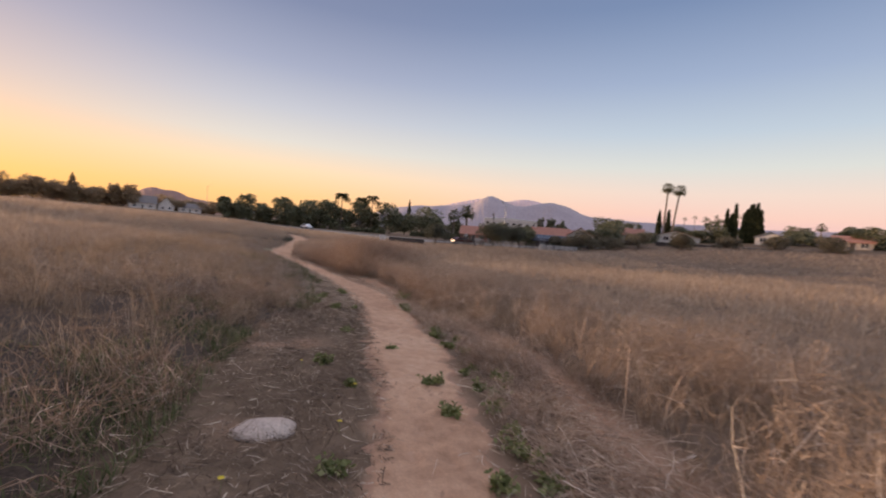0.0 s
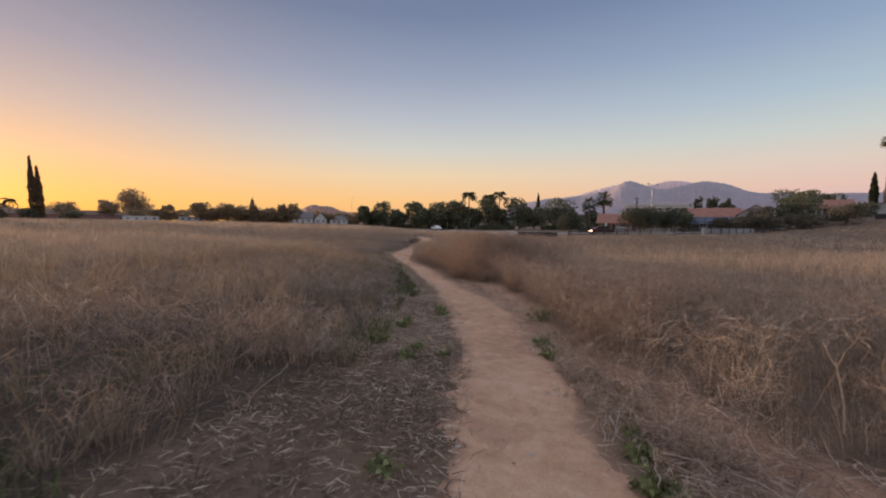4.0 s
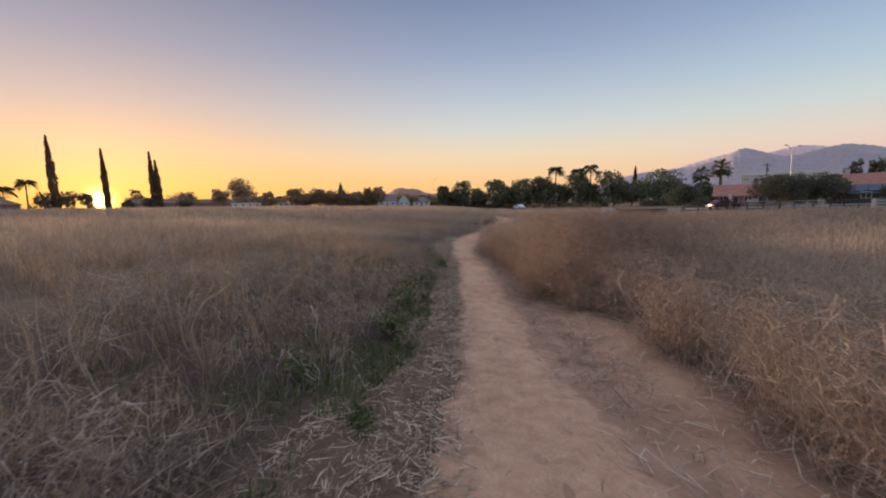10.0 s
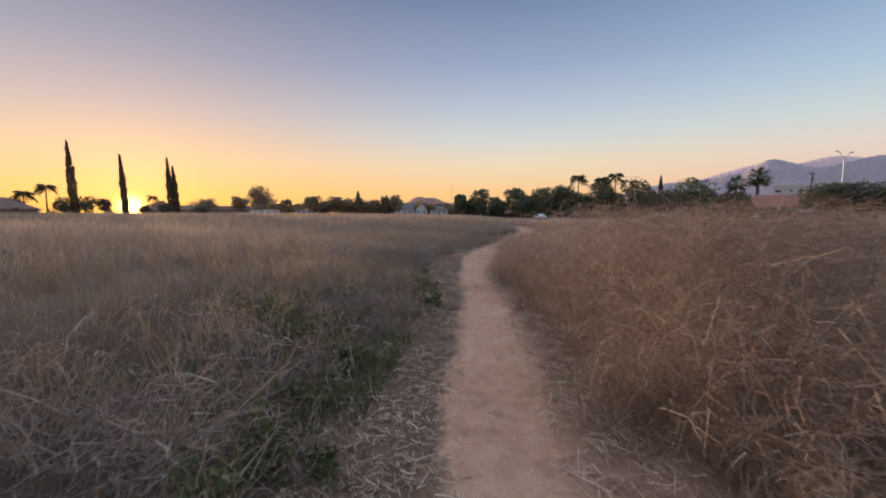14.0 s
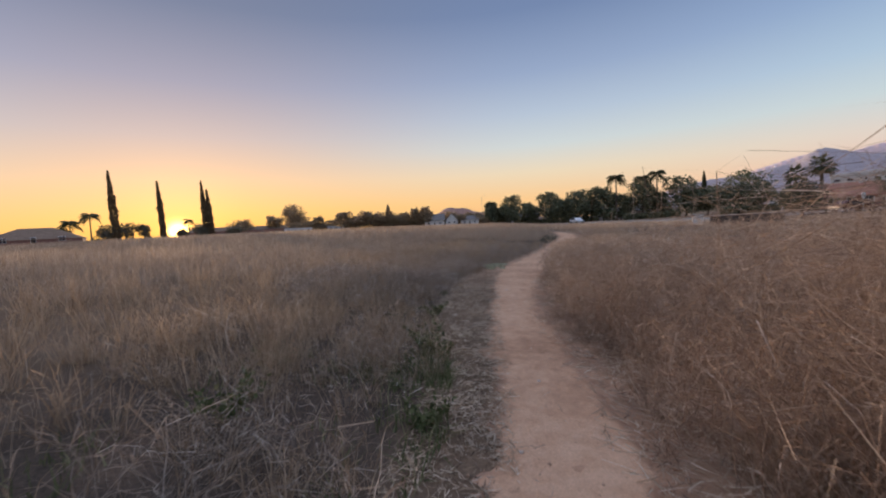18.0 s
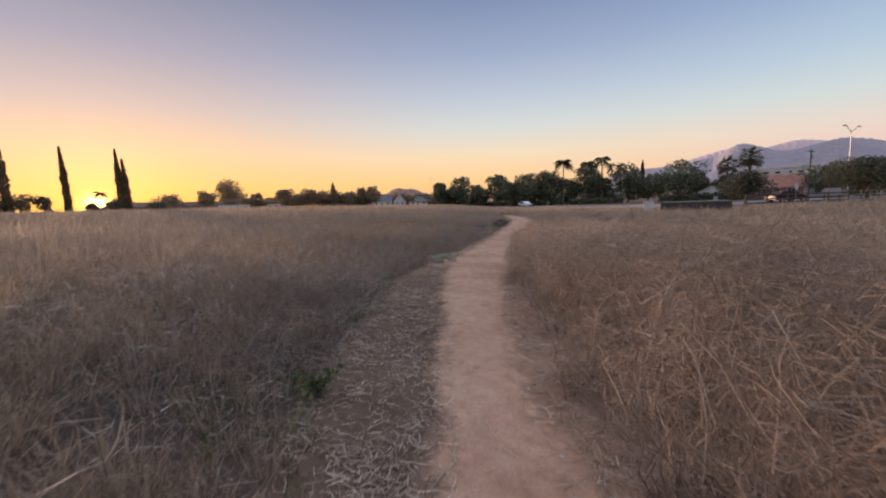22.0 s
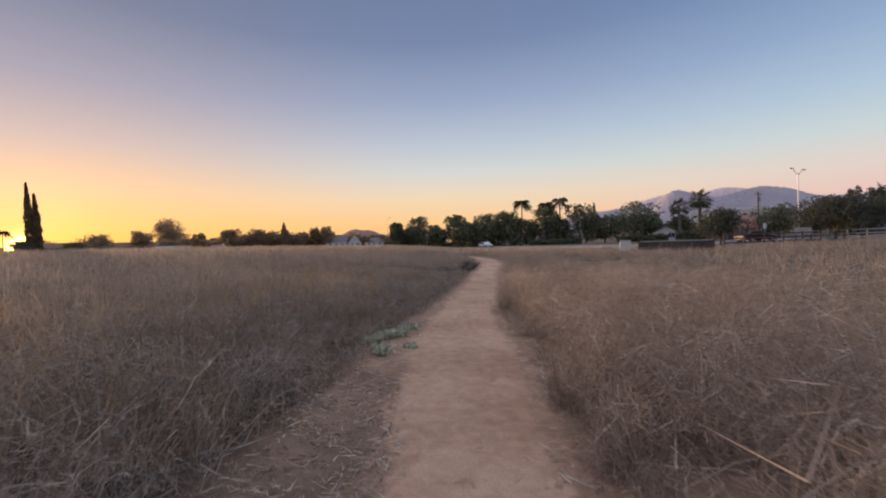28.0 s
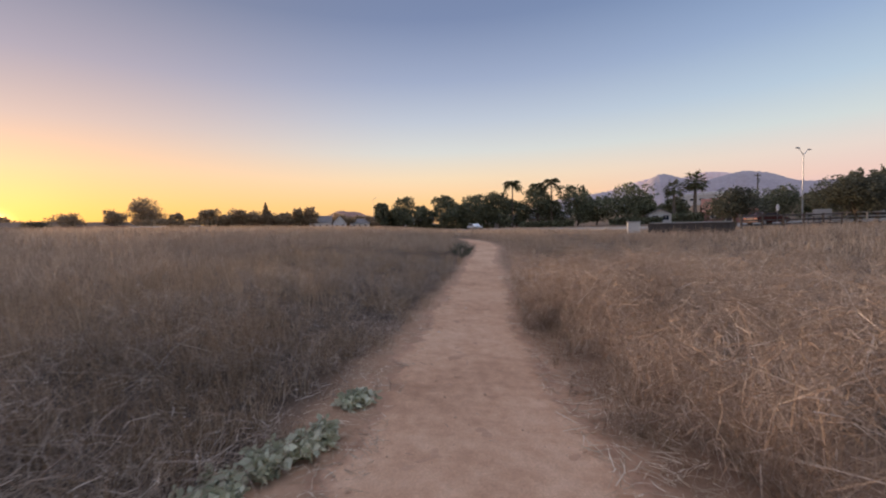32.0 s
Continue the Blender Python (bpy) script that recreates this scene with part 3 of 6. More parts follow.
# ---- tangled brush on the right ----
def stalk_plants(x, y, h, stalks=10, k=6, twigs=8, spread=0.6, thick=1.0):
    """Dry weeds: arching stalks from one root, each with side twigs."""
    n = len(x) * stalks
    px, py, ph = np.repeat(x, stalks), np.repeat(y, stalks), np.repeat(h, stalks) * rng.uniform(0.55, 1.15, n)
    px, py = px + rng.normal(0, 0.07, n), py + rng.normal(0, 0.07, n)
    a = rng.uniform(0, 2 * np.pi, n)
    d = np.stack([np.cos(a), np.sin(a)], 1)
    out = np.abs(rng.normal(spread, 0.35, n))
    tip = px + d[:, 0] * (out + 0.25) * ph
    d[:, 0] = np.where((px < trail_left(py)) & (tip > trail_left(py) - 0.1), -np.abs(d[:, 0]), d[:, 0])
    d[:, 0] = np.where((px > trail_right(py)) & (tip < trail_right(py) + 0.1), np.abs(d[:, 0]), d[:, 0])
    droop = rng.uniform(0.0, 0.9, n) * min(1.35, 0.5 + spread * 0.8)
    t = np.linspace(0, 1, k)
    p = np.zeros((n, k, 3))
    p[:, :, 0], p[:, :, 1] = px[:, None], py[:, None]
    p[:, :, :2] += d[:, None, :] * (out * ph)[:, None, None] * (t**1.3)[None, :, None]
    p[:, :, 2] = (land(px, py) - 0.02)[:, None] + ph[:, None] * (t[None, :] * 1.25 - droop[:, None] * 0.75 * t[None, :] ** 2.4)
    p[:, 1:, :] += np.cumsum(rng.normal(0, 0.034, (n, k - 1, 3)), 1) * ph[:, None, None]
    sa = rng.uniform(0, np.pi, n)
    side = np.stack([np.cos(sa), np.sin(sa), rng.normal(0, 0.5, n)], 1)
    side /= np.linalg.norm(side, axis=1)[:, None]
    wid = thick * rng.uniform(0.004, 0.009, n)[:, None] * np.linspace(1, 0.4, k)[None]
    p[:, 1:-1] += (rng.normal(0, 0.035, (n, 1, 3)) * np.sin(np.linspace(0, 7, k - 2))[None, :, None]) * ph[:, None, None]
    main = ribbons(p, wid, side)
    m = n * twigs
    who = np.repeat(np.arange(n), twigs)
    at = rng.uniform(1.2, k - 1.05, m)
    i0 = at.astype(int)
    fr = (at - i0)[:, None]
    base = p[who, i0] * (1 - fr) + p[who, np.minimum(i0 + 1, k - 1)] * fr
    dirn = rng.normal(0, 1, (m, 3)) + np.array([0, 0, 0.5])
    dirn /= np.linalg.norm(dirn, axis=1)[:, None]
    ln = (rng.uniform(0.1, 0.42, m) * ph[who])[:, None, None]
    tt = np.linspace(0, 1, 3)[None, :, None]
    q = base[:, None, :] + dirn[:, None, :] * ln * tt + rng.normal(0, 0.3, (m, 1, 3)) * ln * tt**2
    q[:, :, 2] -= (rng.uniform(-0.1, 0.35, m)[:, None] * ln[:, :, 0]) * tt[:, :, 0] ** 2
    q[:, :, 2] = np.maximum(q[:, :, 2], base[:, None, 2] - 0.5)
    sd = rng.normal(0, 1, (m, 3))
    sd /= np.linalg.norm(sd, axis=1)[:, None]
    tw = ribbons(q, thick * rng.uniform(0.003, 0.006, m)[:, None] * np.ones((1, 3)), sd)
    return join([main, tw])


def prisms(paths, radii):
    """Three-sided tapering stems along paths (n, k, 3); radii (n, k). Triangles."""
    n, k = paths.shape[:2]
    t = np.gradient(paths, axis=1)
    t /= np.linalg.norm(t, axis=2)[:, :, None] + 1e-9
    ref = np.where(np.abs(t[:, :, 2:]) < 0.8, np.array([0, 0, 1.0]), np.array([1.0, 0, 0]))
    a = np.cross(t, ref)
    a /= np.linalg.norm(a, axis=2)[:, :, None] + 1e-9
    b = np.cross(t, a)
    ring = np.stack([a * math.cos(q) + b * math.sin(q) for q in (0.0, 2.094, 4.189)], 2)
    v = (paths[:, :, None] + ring * radii[:, :, None, None]).reshape(n, -1, 3)
    f = []
    for i in range(k - 1):
        for j in range(3):
            p, q = 3 * i + j, 3 * i + (j + 1) % 3
            f += [(p, q, q + 3), (p, q + 3, p + 3)]
    faces = (np.arange(n)[:, None, None] * (3 * k) + np.array(f)[None]).reshape(-1, 3)
    return v.reshape(-1, 3), faces


def offshoots(paths, per, lo, hi, length, spread, curl, k, lift=0.35):
    """Side branches: per of them from each path, leaving it between lo and hi, turning away by spread and bending by curl."""
    n, kk = paths.shape[:2]
    who = np.repeat(np.arange(n), per)
    m = len(who)
    i0 = rng.integers(max(1, round(lo * (kk - 1))), round(hi * (kk - 1)) + 1, m)
    base = paths[who, i0]
    along = paths[who, i0] - paths[who, i0 - 1]
    along /= np.linalg.norm(along, axis=1)[:, None] + 1e-9
    d = along + rng.normal(0, spread, (m, 3)) + np.array([0, 0, lift])
    d /= np.linalg.norm(d, axis=1)[:, None]
    bend = rng.normal(0, curl, (m, 3)) - np.array([0, 0, curl * 0.4])
    ln = (length[who] * rng.uniform(0.5, 1.2, m))[:, None, None]
    t = np.linspace(0, 1, k)[None, :, None]
    p = base[:, None] + d[:, None] * ln * t + bend[:, None] * ln * t**2
    p[:, 1:] += rng.normal(0, 0.06, (m, k - 1, 3)) * ln
    return p, who, i0


def shrub(x, y, h, stems=9, spread=0.7, curl=0.45, thick=1.0, side=4, fine=4, droop=0.5, low=0.55, fork=1.0, flat=False):
    """Dead bushes: forked stems out of each root, with branches and twigs. Gives stems, branches and twigs as meshes, stem by stem."""
    n = len(x) * stems
    h = h * np.clip(0.42 + 0.75 * np.maximum(trail_left(y) - left_margin(y) * 0.6 - x, x - trail_right(y)), 0.4, 1.0)
    px, py, ph = np.repeat(x, stems), np.repeat(y, stems), np.repeat(h, stems) * rng.uniform(low, 1.12, n)
    px, py = px + rng.normal(0, 0.06, n), py + rng.normal(0, 0.06, n)
    a = rng.uniform(0, 2 * np.pi, n)
    d = np.stack([np.cos(a), np.sin(a)], 1)
    out = np.abs(rng.normal(spread, 0.2, n))
    tip = px + d[:, 0] * out * ph
    # a stem that would lie across the trail stands upright instead
    over = ((px < trail_left(py)) & (tip > trail_left(py) - 0.15)) | ((px > trail_right(py)) & (tip < trail_right(py) + 0.05))
    out = np.where(over, 0.2 * out, out)
    k = 7
    t = np.linspace(0, 1, k)
    fall = rng.uniform(0.0, 1.0, n) * droop
    p = np.zeros((n, k, 3))
    p[:, :, 0], p[:, :, 1] = px[:, None], py[:, None]
    p[:, :, :2] += d[:, None] * (out * ph)[:, None, None] * (t**1.25)[None, :, None]
    p[:, :, 2] = (land(px, py) - 0.03)[:, None] + ph[:, None] * (t[None] * 1.12 - fall[:, None] * t[None] ** 2.3)
    p[:, 1:] += (np.cumsum(rng.normal(0, 0.06, (n, k - 1, 3)), 1) + rng.normal(0, 0.045, (n, k - 1, 3))) * ph[:, None, None]
    floor, lid = land(px, py), np.repeat(h, stems)

    def capped(q, w):
        """Keeps a bush under its height, above the soil and off the trail."""
        right = (px > trail_right(py))[w][:, None]
        gap = np.where(right, q[:, 1:, 0] - trail_right(q[:, 1:, 1]), trail_left(q[:, 1:, 1]) - q[:, 1:, 0])
        push = np.where(gap < 0.25, 0.25 * np.exp((np.minimum(gap, 0.25) - 0.25) / 0.25) - gap, 0)
        q[:, 1:, 0] += np.where(right, push, -push)
        up, soft = q[:, 1:, 2] - floor[w][:, None], 0.3 * lid[w][:, None]
        over = np.maximum(up - (lid[w][:, None] - soft), 0)
        q[:, 1:, 2] = np.maximum(q[:, 1:, 2] - over + soft * np.tanh(over / (1.3 * soft)), floor[w][:, None] + 0.02)

    capped(p, np.arange(n))
    b1, w1, at1 = offshoots(p, side, 0.15, 0.9, ph * 0.4, fork, curl, 5, 0.15)
    capped(b1, w1)
    b2, w2, at2 = offshoots(b1, fine, 0.25, 1.0, ph[w1] * 0.19, fork + 0.2, curl, 2 if flat else 3, 0.25)
    capped(b2, w1[w2])
    r = thick * rng.uniform(0.0024, 0.0046, n)[:, None] * np.linspace(1, 0.45, k)[None]
    r1 = thick * rng.uniform(0.0015, 0.0027, len(b1))[:, None] * np.linspace(1, 0.5, 5)[None]
    sd = rng.normal(0, 1, (len(b1) + len(b2), 3))
    sd /= np.linalg.norm(sd, axis=1)[:, None]
    sd1, sd = sd[: len(b1)], sd[len(b1):]
    return (ribbons(p, 1.8 * r, sd1[::side]) if flat else prisms(p, r), ribbons(b1, 1.8 * r1, sd1) if flat else prisms(b1, r1),
            ribbons(b2, thick * rng.uniform(0.0024, 0.004, len(b2))[:, None] * (1.3 if flat else 1.0) * np.ones((1, b2.shape[1])), sd)), (at1, at2)


def brush_spots(n, off0, off1, y0, y1, gaps):
    """Weeds on the right of the trail, standing in clumps with gaps between."""
    y = rng.uniform(y0, y1, 3 * n)
    x = trail_right(y) + right_margin(y) + off0 + (off1 - off0) * rng.uniform(0, 1, 3 * n) ** 1.3
    ok = np.argsort(-hummocks(x, y, 3.2, 1.0) - rng.uniform(0, 1.0, 3 * n) * (1 if gaps else 9))[:n]
    return x[ok], y[ok]


def brush_zone(n, off0, off1, y0, y1, h0, h1, gaps=True, **kw):
    x, y = brush_spots(n, off0, off1, y0, y1, gaps)
    ok = rut(x, y) < 0.35
    return join(shrub(x[ok], y[ok], rng.uniform(h0, h1, ok.sum()), flat=True, **kw)[0])


def dead_weed(wx, wy, h, stems, mat, label, fine=4, **kw):
    """One bush as a thing of its own, a part for each stem with its branches."""
    wz = float(land(wx, wy))
    ob = new("dead_weed")
    ob.location = (wx, wy, wz)
    tagged(ob, label, "dry plant", "dead weeds by the footpath")
    ((sv, sf), (bv, bf), (tv, tf)), (at1, at2) = shrub(np.array([wx]), np.array([wy]), np.array([h]), stems=stems, side=4, fine=fine, **kw)
    here, m = np.array([wx, wy, wz]), 4 * fine
    sv, bv, tv = sv.reshape(stems, -1, 3) - here, bv.reshape(stems, 4, -1, 3) - here, tv.reshape(stems, m, 5, 3) - here
    ns, nb = sv.shape[1], bv.shape[2]
    sf, bf, tf = sf[: len(sf) // stems], bf[: len(bf) // (stems * 4)], tf[: len(tf) // (stems * m)]
    for i in range(stems):
        # a branch grows out of a ring of its stem, a twig out of a ring of its branch
        own = np.arange(4)[:, None] * (nb - 3) + np.arange(nb)[None] - 3 + ns
        own[:, :3] = at1.reshape(stems, 4)[i][:, None] * 3 + np.arange(3)
        tw = np.arange(m)[:, None] * 3 + np.arange(5)[None] - 2 + ns + 4 * (nb - 3)
        tw[:, :2] = own[np.repeat(np.arange(4), fine)[:, None], at2.reshape(stems, m)[i][:, None] * 3 + np.arange(2)]
        sheet("stalk", np.concatenate([sv[i], bv[i][:, 3:].reshape(-1, 3), tv[i][:, 2:].reshape(-1, 3)]),
              np.concatenate([sf, own[:, bf].reshape(-1, 3), tw[:, tf].reshape(-1, 3)]), mat, ob)


def dead_weeds(n, off0, off1, y0, y1, h0, h1, mat, label, stems=8, **kw):
    """The larger weeds nearest the trail."""
    for wx, wy in zip(*brush_spots(n, off0, off1, y0, y1, True)):
        if rut(wx, wy) < 0.35:
            dead_weed(wx, wy, rng.uniform(h0, h1), stems, mat, label, **kw)


brush = join([
    brush_zone(210, 0.1, 5.0, 0, 11, 0.7, 1.1, spread=0.4, curl=0.35, thick=1.2, fork=0.65, droop=0.35),
    brush_zone(120, 0.1, 5.0, 13, 18.5, 0.75, 1.15, spread=0.4, curl=0.5, thick=1.2, fork=0.75, droop=0.35, fine=5),
    brush_zone(70, -0.7, 0.15, 9.5, 18, 0.3, 0.55, stems=6, spread=0.5, curl=0.6, droop=0.6, thick=0.9, fork=0.8),
    brush_zone(75, -1.3, -0.5, 4.5, 10, 0.4, 0.7, stems=7, spread=0.4, curl=0.5, droop=0.5, thick=1.0, fork=0.7),
    brush_zone(80, -1.25, -0.45, 2.5, 10, 0.28, 0.5, stems=6, spread=0.45, curl=0.5, droop=0.6, thick=1.0, fork=0.7),
    brush_zone(340, 0.0, 5.0, 30, 48, 1.0, 1.35, spread=0.28, curl=0.85, droop=0.3, thick=1.2, fine=5),
    brush_zone(80, 1.8, 5.0, 33, 42, 1.35, 1.55, spread=0.35, curl=0.8, droop=0.25, thick=1.1, fine=5, low=0.7),
    brush_zone(90, -0.2, 0.8, 30, 42, 0.4, 0.7, spread=0.5, curl=0.8, thick=1.0),
])
tagged(sheet("dry_brush", *brush, M_BRUSH), "tangled dead weed stalks, pale tan", "dry brush", kind="stuff")
red_brush = join([
    brush_zone(90, 0.1, 5.0, 10, 13.5, 0.75, 1.15, spread=0.4, curl=0.4, thick=1.2, fork=0.65, droop=0.35),
    brush_zone(300, 0.0, 4.5, 18, 31, 0.95, 1.3, spread=0.28, curl=0.75, droop=0.3, thick=1.05, fine=5),
    brush_zone(135, 0.8, 4.8, 19.4, 23.4, 1.76, 1.92, spread=0.28, curl=0.7, stems=13, gaps=False, droop=0.1, side=5, fine=6, thick=0.65, low=0.8),
    brush_zone(34, 1.5, 4.6, 23.0, 25.2, 1.6, 1.75, spread=0.35, curl=0.7, stems=11, gaps=False, droop=0.2, side=5, fine=6, thick=0.8, low=0.75),
    brush_zone(70, 1.8, 4.8, 25, 33, 1.4, 1.6, spread=0.35, curl=0.8, droop=0.25, thick=1.1, fine=5, low=0.7),
    brush_zone(190, -0.15, 1.3, 17.5, 35, 0.35, 0.6, stems=6, spread=0.7, curl=0.9, droop=0.6, thick=1.0, fine=5),
])
tagged(sheet("dry_brush", *red_brush, M_BRUSH_RED), "tangled dead weed stalks, dark reddish brown", "dry brush", kind="stuff")
my = np.append(rng.uniform(0, 18, 380), rng.uniform(0, 9.5, 260))
mx = trail_right(my) + np.interp(my, [8, 12], [0.35, 0.05]) + rng.uniform(0, 1, 640) * np.interp(my, [8, 12], [1.2, 0.75])
mok = (rut(mx, my) < 0.75) & (hummocks(mx, my, 1.1, 1.0) > np.interp(my, [8, 11], [-2.0, -0.3]))
matted = join(shrub(mx[mok], my[mok], rng.uniform(0.12, 0.34, mok.sum()), stems=6, spread=1.3, curl=0.6, droop=0.9, thick=0.9, side=3, fine=2, flat=True)[0])
tagged(sheet("dry_brush", *matted, M_BRUSH), "low matted stalks between the footpath and an old rut", "dry brush", kind="stuff")


def left_spots(n, y0, y1, reach):
    y = rng.uniform(y0, y1, 3 * n)
    y = y[np.argsort(-hummocks(y * 0.7, y, 2.6, 1.0) - rng.uniform(0, 1.6, 3 * n))[:n]]
    return trail_left(y) - left_margin(y) - 0.1 - reach * rng.uniform(0, 1, n) ** 1.4, y


lx, ly = left_spots(430, 9, 50, 4.5)
ex, ey = left_spots(110, 23.5, 34, 2.8)
lx, ly = np.append(lx, ex - 0.35), np.append(ly, ey)
tangle = join(shrub(lx, ly, rng.uniform(0.4, 0.75, 540), stems=8, spread=0.75, curl=0.8, thick=1.3, droop=0.7, flat=True)[0])
tagged(sheet("dry_brush", *tangle, M_GREY), "greyish brown tangle of dead weeds in the grass", "dry brush", kind="stuff")
lx, ly = left_spots(110, -1, 10, 4.0)
tangle = join(shrub(lx, ly, rng.uniform(0.45, 0.8, 110), stems=8, spread=0.9, curl=0.6, thick=1.2, droop=0.7, flat=True)[0])
tagged(sheet("dry_brush", *tangle, M_BRUSH_RED), "brown tangle of dead weeds in the grass", "dry brush", kind="stuff")

dead_weeds(38, 0.1, 2.8, 1, 10, 0.8, 1.2, M_BRUSH, "tan dead weed with bleached upright stalks and fine twigs", spread=0.35, curl=0.35, thick=1.4, fork=0.6, droop=0.35)
dead_weeds(46, 0.05, 2.8, 9.5, 18, 0.8, 1.15, M_BRUSH, "tall pale brown dead bush with forked upright stems", spread=0.4, curl=0.3, thick=1.8, stems=9, fork=0.55, droop=0.3)
dead_weeds(56, 0.0, 2.6, 18, 26, 0.75, 1.2, M_BRUSH_RED, "reddish brown dead weed, bushy and leafless", spread=0.3, curl=0.75, droop=0.3, fine=6, thick=1.2)
dead_weeds(56, 0.0, 2.8, 24, 33, 0.95, 1.4, M_BRUSH, "leafless dead weed, brown and tangled", spread=0.28, curl=0.9, droop=0.25, thick=1.3, fine=6)
dead_weeds(66, 0.0, 3.2, 31, 46, 0.85, 1.25, M_BRUSH, "tan dead weed with curling forked stalks", spread=0.3, curl=0.9, droop=0.3, thick=1.3, fine=6)
for wx, wy in zip(*left_spots(46, 1, 40, 1.6)):
    dead_weed(wx, wy, rng.uniform(0.45, 0.75), 7, M_GREY if wy > 10 else M_BRUSH_RED, "withered weed with arching grey-brown stems in grass", spread=1.0, curl=0.75, droop=0.9, thick=1.4)

# far lone stalks standing above the grass
sy_, sx_ = rng.uniform(6, 70, 420), rng.uniform(-30, 34, 420)
okk = clear_of_trail(sx_, sy_, 2.5, 2.5)
tall = stalk_plants(sx_[okk], sy_[okk], rng.uniform(0.7, 1.1, okk.sum()), stalks=5, twigs=4, spread=0.5)
tagged(sheet("dry_brush", *tall, M_BRUSH), "dead weed stalks standing above the grass", "dry brush", kind="stuff")


# ---- trees ----
def thing(name, x, y, z, label, category, group=""):
    ob = new(name)
    ob.location = (x, y, z)
    return tagged(ob, label, category, group)


def tube(pts, radii, n=7):
    """A tapered tube through points, as arrays of corners and quads."""
    pts = np.array(pts, float)
    ang = np.linspace(0, 2 * np.pi, n, endpoint=False)
    rings = [p + np.stack([np.cos(ang) * r, np.sin(ang) * r, np.zeros(n)], 1) for p, r in zip(pts, radii)]
    v = np.concatenate(rings)
    f = [(i * n + j, i * n + (j + 1) % n, (i + 1) * n + (j + 1) % n, (i + 1) * n + j) for i in range(len(pts) - 1) for j in range(n)]
    return v, np.array(f)


def leaf_cloud(centres, radii, n, size):
    """Small leaf triangles gathered in lobes, denser at their skins."""
    centres, radii = np.array(centres), np.array(radii)
    wts = radii[:, 0] ** 2
    who = rng.choice(len(centres), n, p=wts / wts.sum())
    d = rng.normal(0, 1, (n, 3))
    d /= np.linalg.norm(d, axis=1)[:, None]
    rad = rng.uniform(0.45, 1.08, n) ** 0.6
    c = centres[who] + d * radii[who] * rad[:, None]
    a, b = rng.normal(0, 1, (n, 3)), rng.normal(0, 1, (n, 3))
    a /= np.linalg.norm(a, axis=1)[:, None]
    b /= np.linalg.norm(b, axis=1)[:, None]
    s = (size * rng.uniform(0.6, 1.5, n))[:, None]
    v = np.stack([c - a * s, c + a * s, c + b * s * 1.5], 1).reshape(-1, 3)
    return v, np.arange(3 * n).reshape(-1, 3)


def broad_tree(x, y, top, width, label, leaf=None, group="", leaves=3600, base=None, lobes=12, name="tree", leaf_size=0.24, low=0.2):
    z = float(land(x, y)) if base is None else base
    h = top - z
    ob = thing(name, x, y, z - 0.05, label, "tree", group)
    r = 0.018 * h + 0.06
    fork = 0.26 * h
    tr = [tube([(0, 0, -0.1), (0.03 * h, 0, fork * 0.5), (0.02 * h, 0.02 * h, fork), (0, 0, h * 0.7)], [r * 1.25, r, r * 0.85, r * 0.25])]
    for i in range(5):
        a = i * 1.257 + rng.uniform(-0.4, 0.4)
        e = (math.cos(a) * width * 0.33, math.sin(a) * width * 0.33, h * rng.uniform(0.6, 0.85))
        tr.append(tube([(0.02 * h, 0.02 * h, fork * rng.uniform(0.8, 1.1)), (e[0] * 0.5, e[1] * 0.5, (fork + e[2]) * 0.5), e], [r * 0.5, r * 0.35, r * 0.1], 5))
    sheet("trunk", *join(tr), M_BARK, ob)
    heart = 0.55 if low < 0.25 else 0.66
    cs, rs = [(0, 0, heart * h)], [(0.38 * width, 0.38 * width, (0.89 - heart) * h)]
    for i in range(lobes):
        a, q = i * 2.399 + rng.uniform(-0.5, 0.5), rng.uniform(0.12, 0.36) * width
        zz = rng.uniform(low + 0.12, 0.84) * h
        s = rng.uniform(0.15, 0.25) * width * (1.15 - 0.5 * abs(zz / h - 0.5))
        cs.append((math.cos(a) * q, math.sin(a) * q, zz))
        rs.append((s, s, min(s * 0.85, h * 0.24)))
    for i in range(3):
        cs.append((rng.uniform(-0.22, 0.22) * width, rng.uniform(-0.2, 0.2) * width, h * rng.uniform(0.82, 0.92)))
        rs.append((0.11 * width, 0.11 * width, h * 0.09))
    sheet("crown", *leaf_cloud(cs, rs, leaves, leaf_size), leaf or M_LEAF, ob)
    return ob


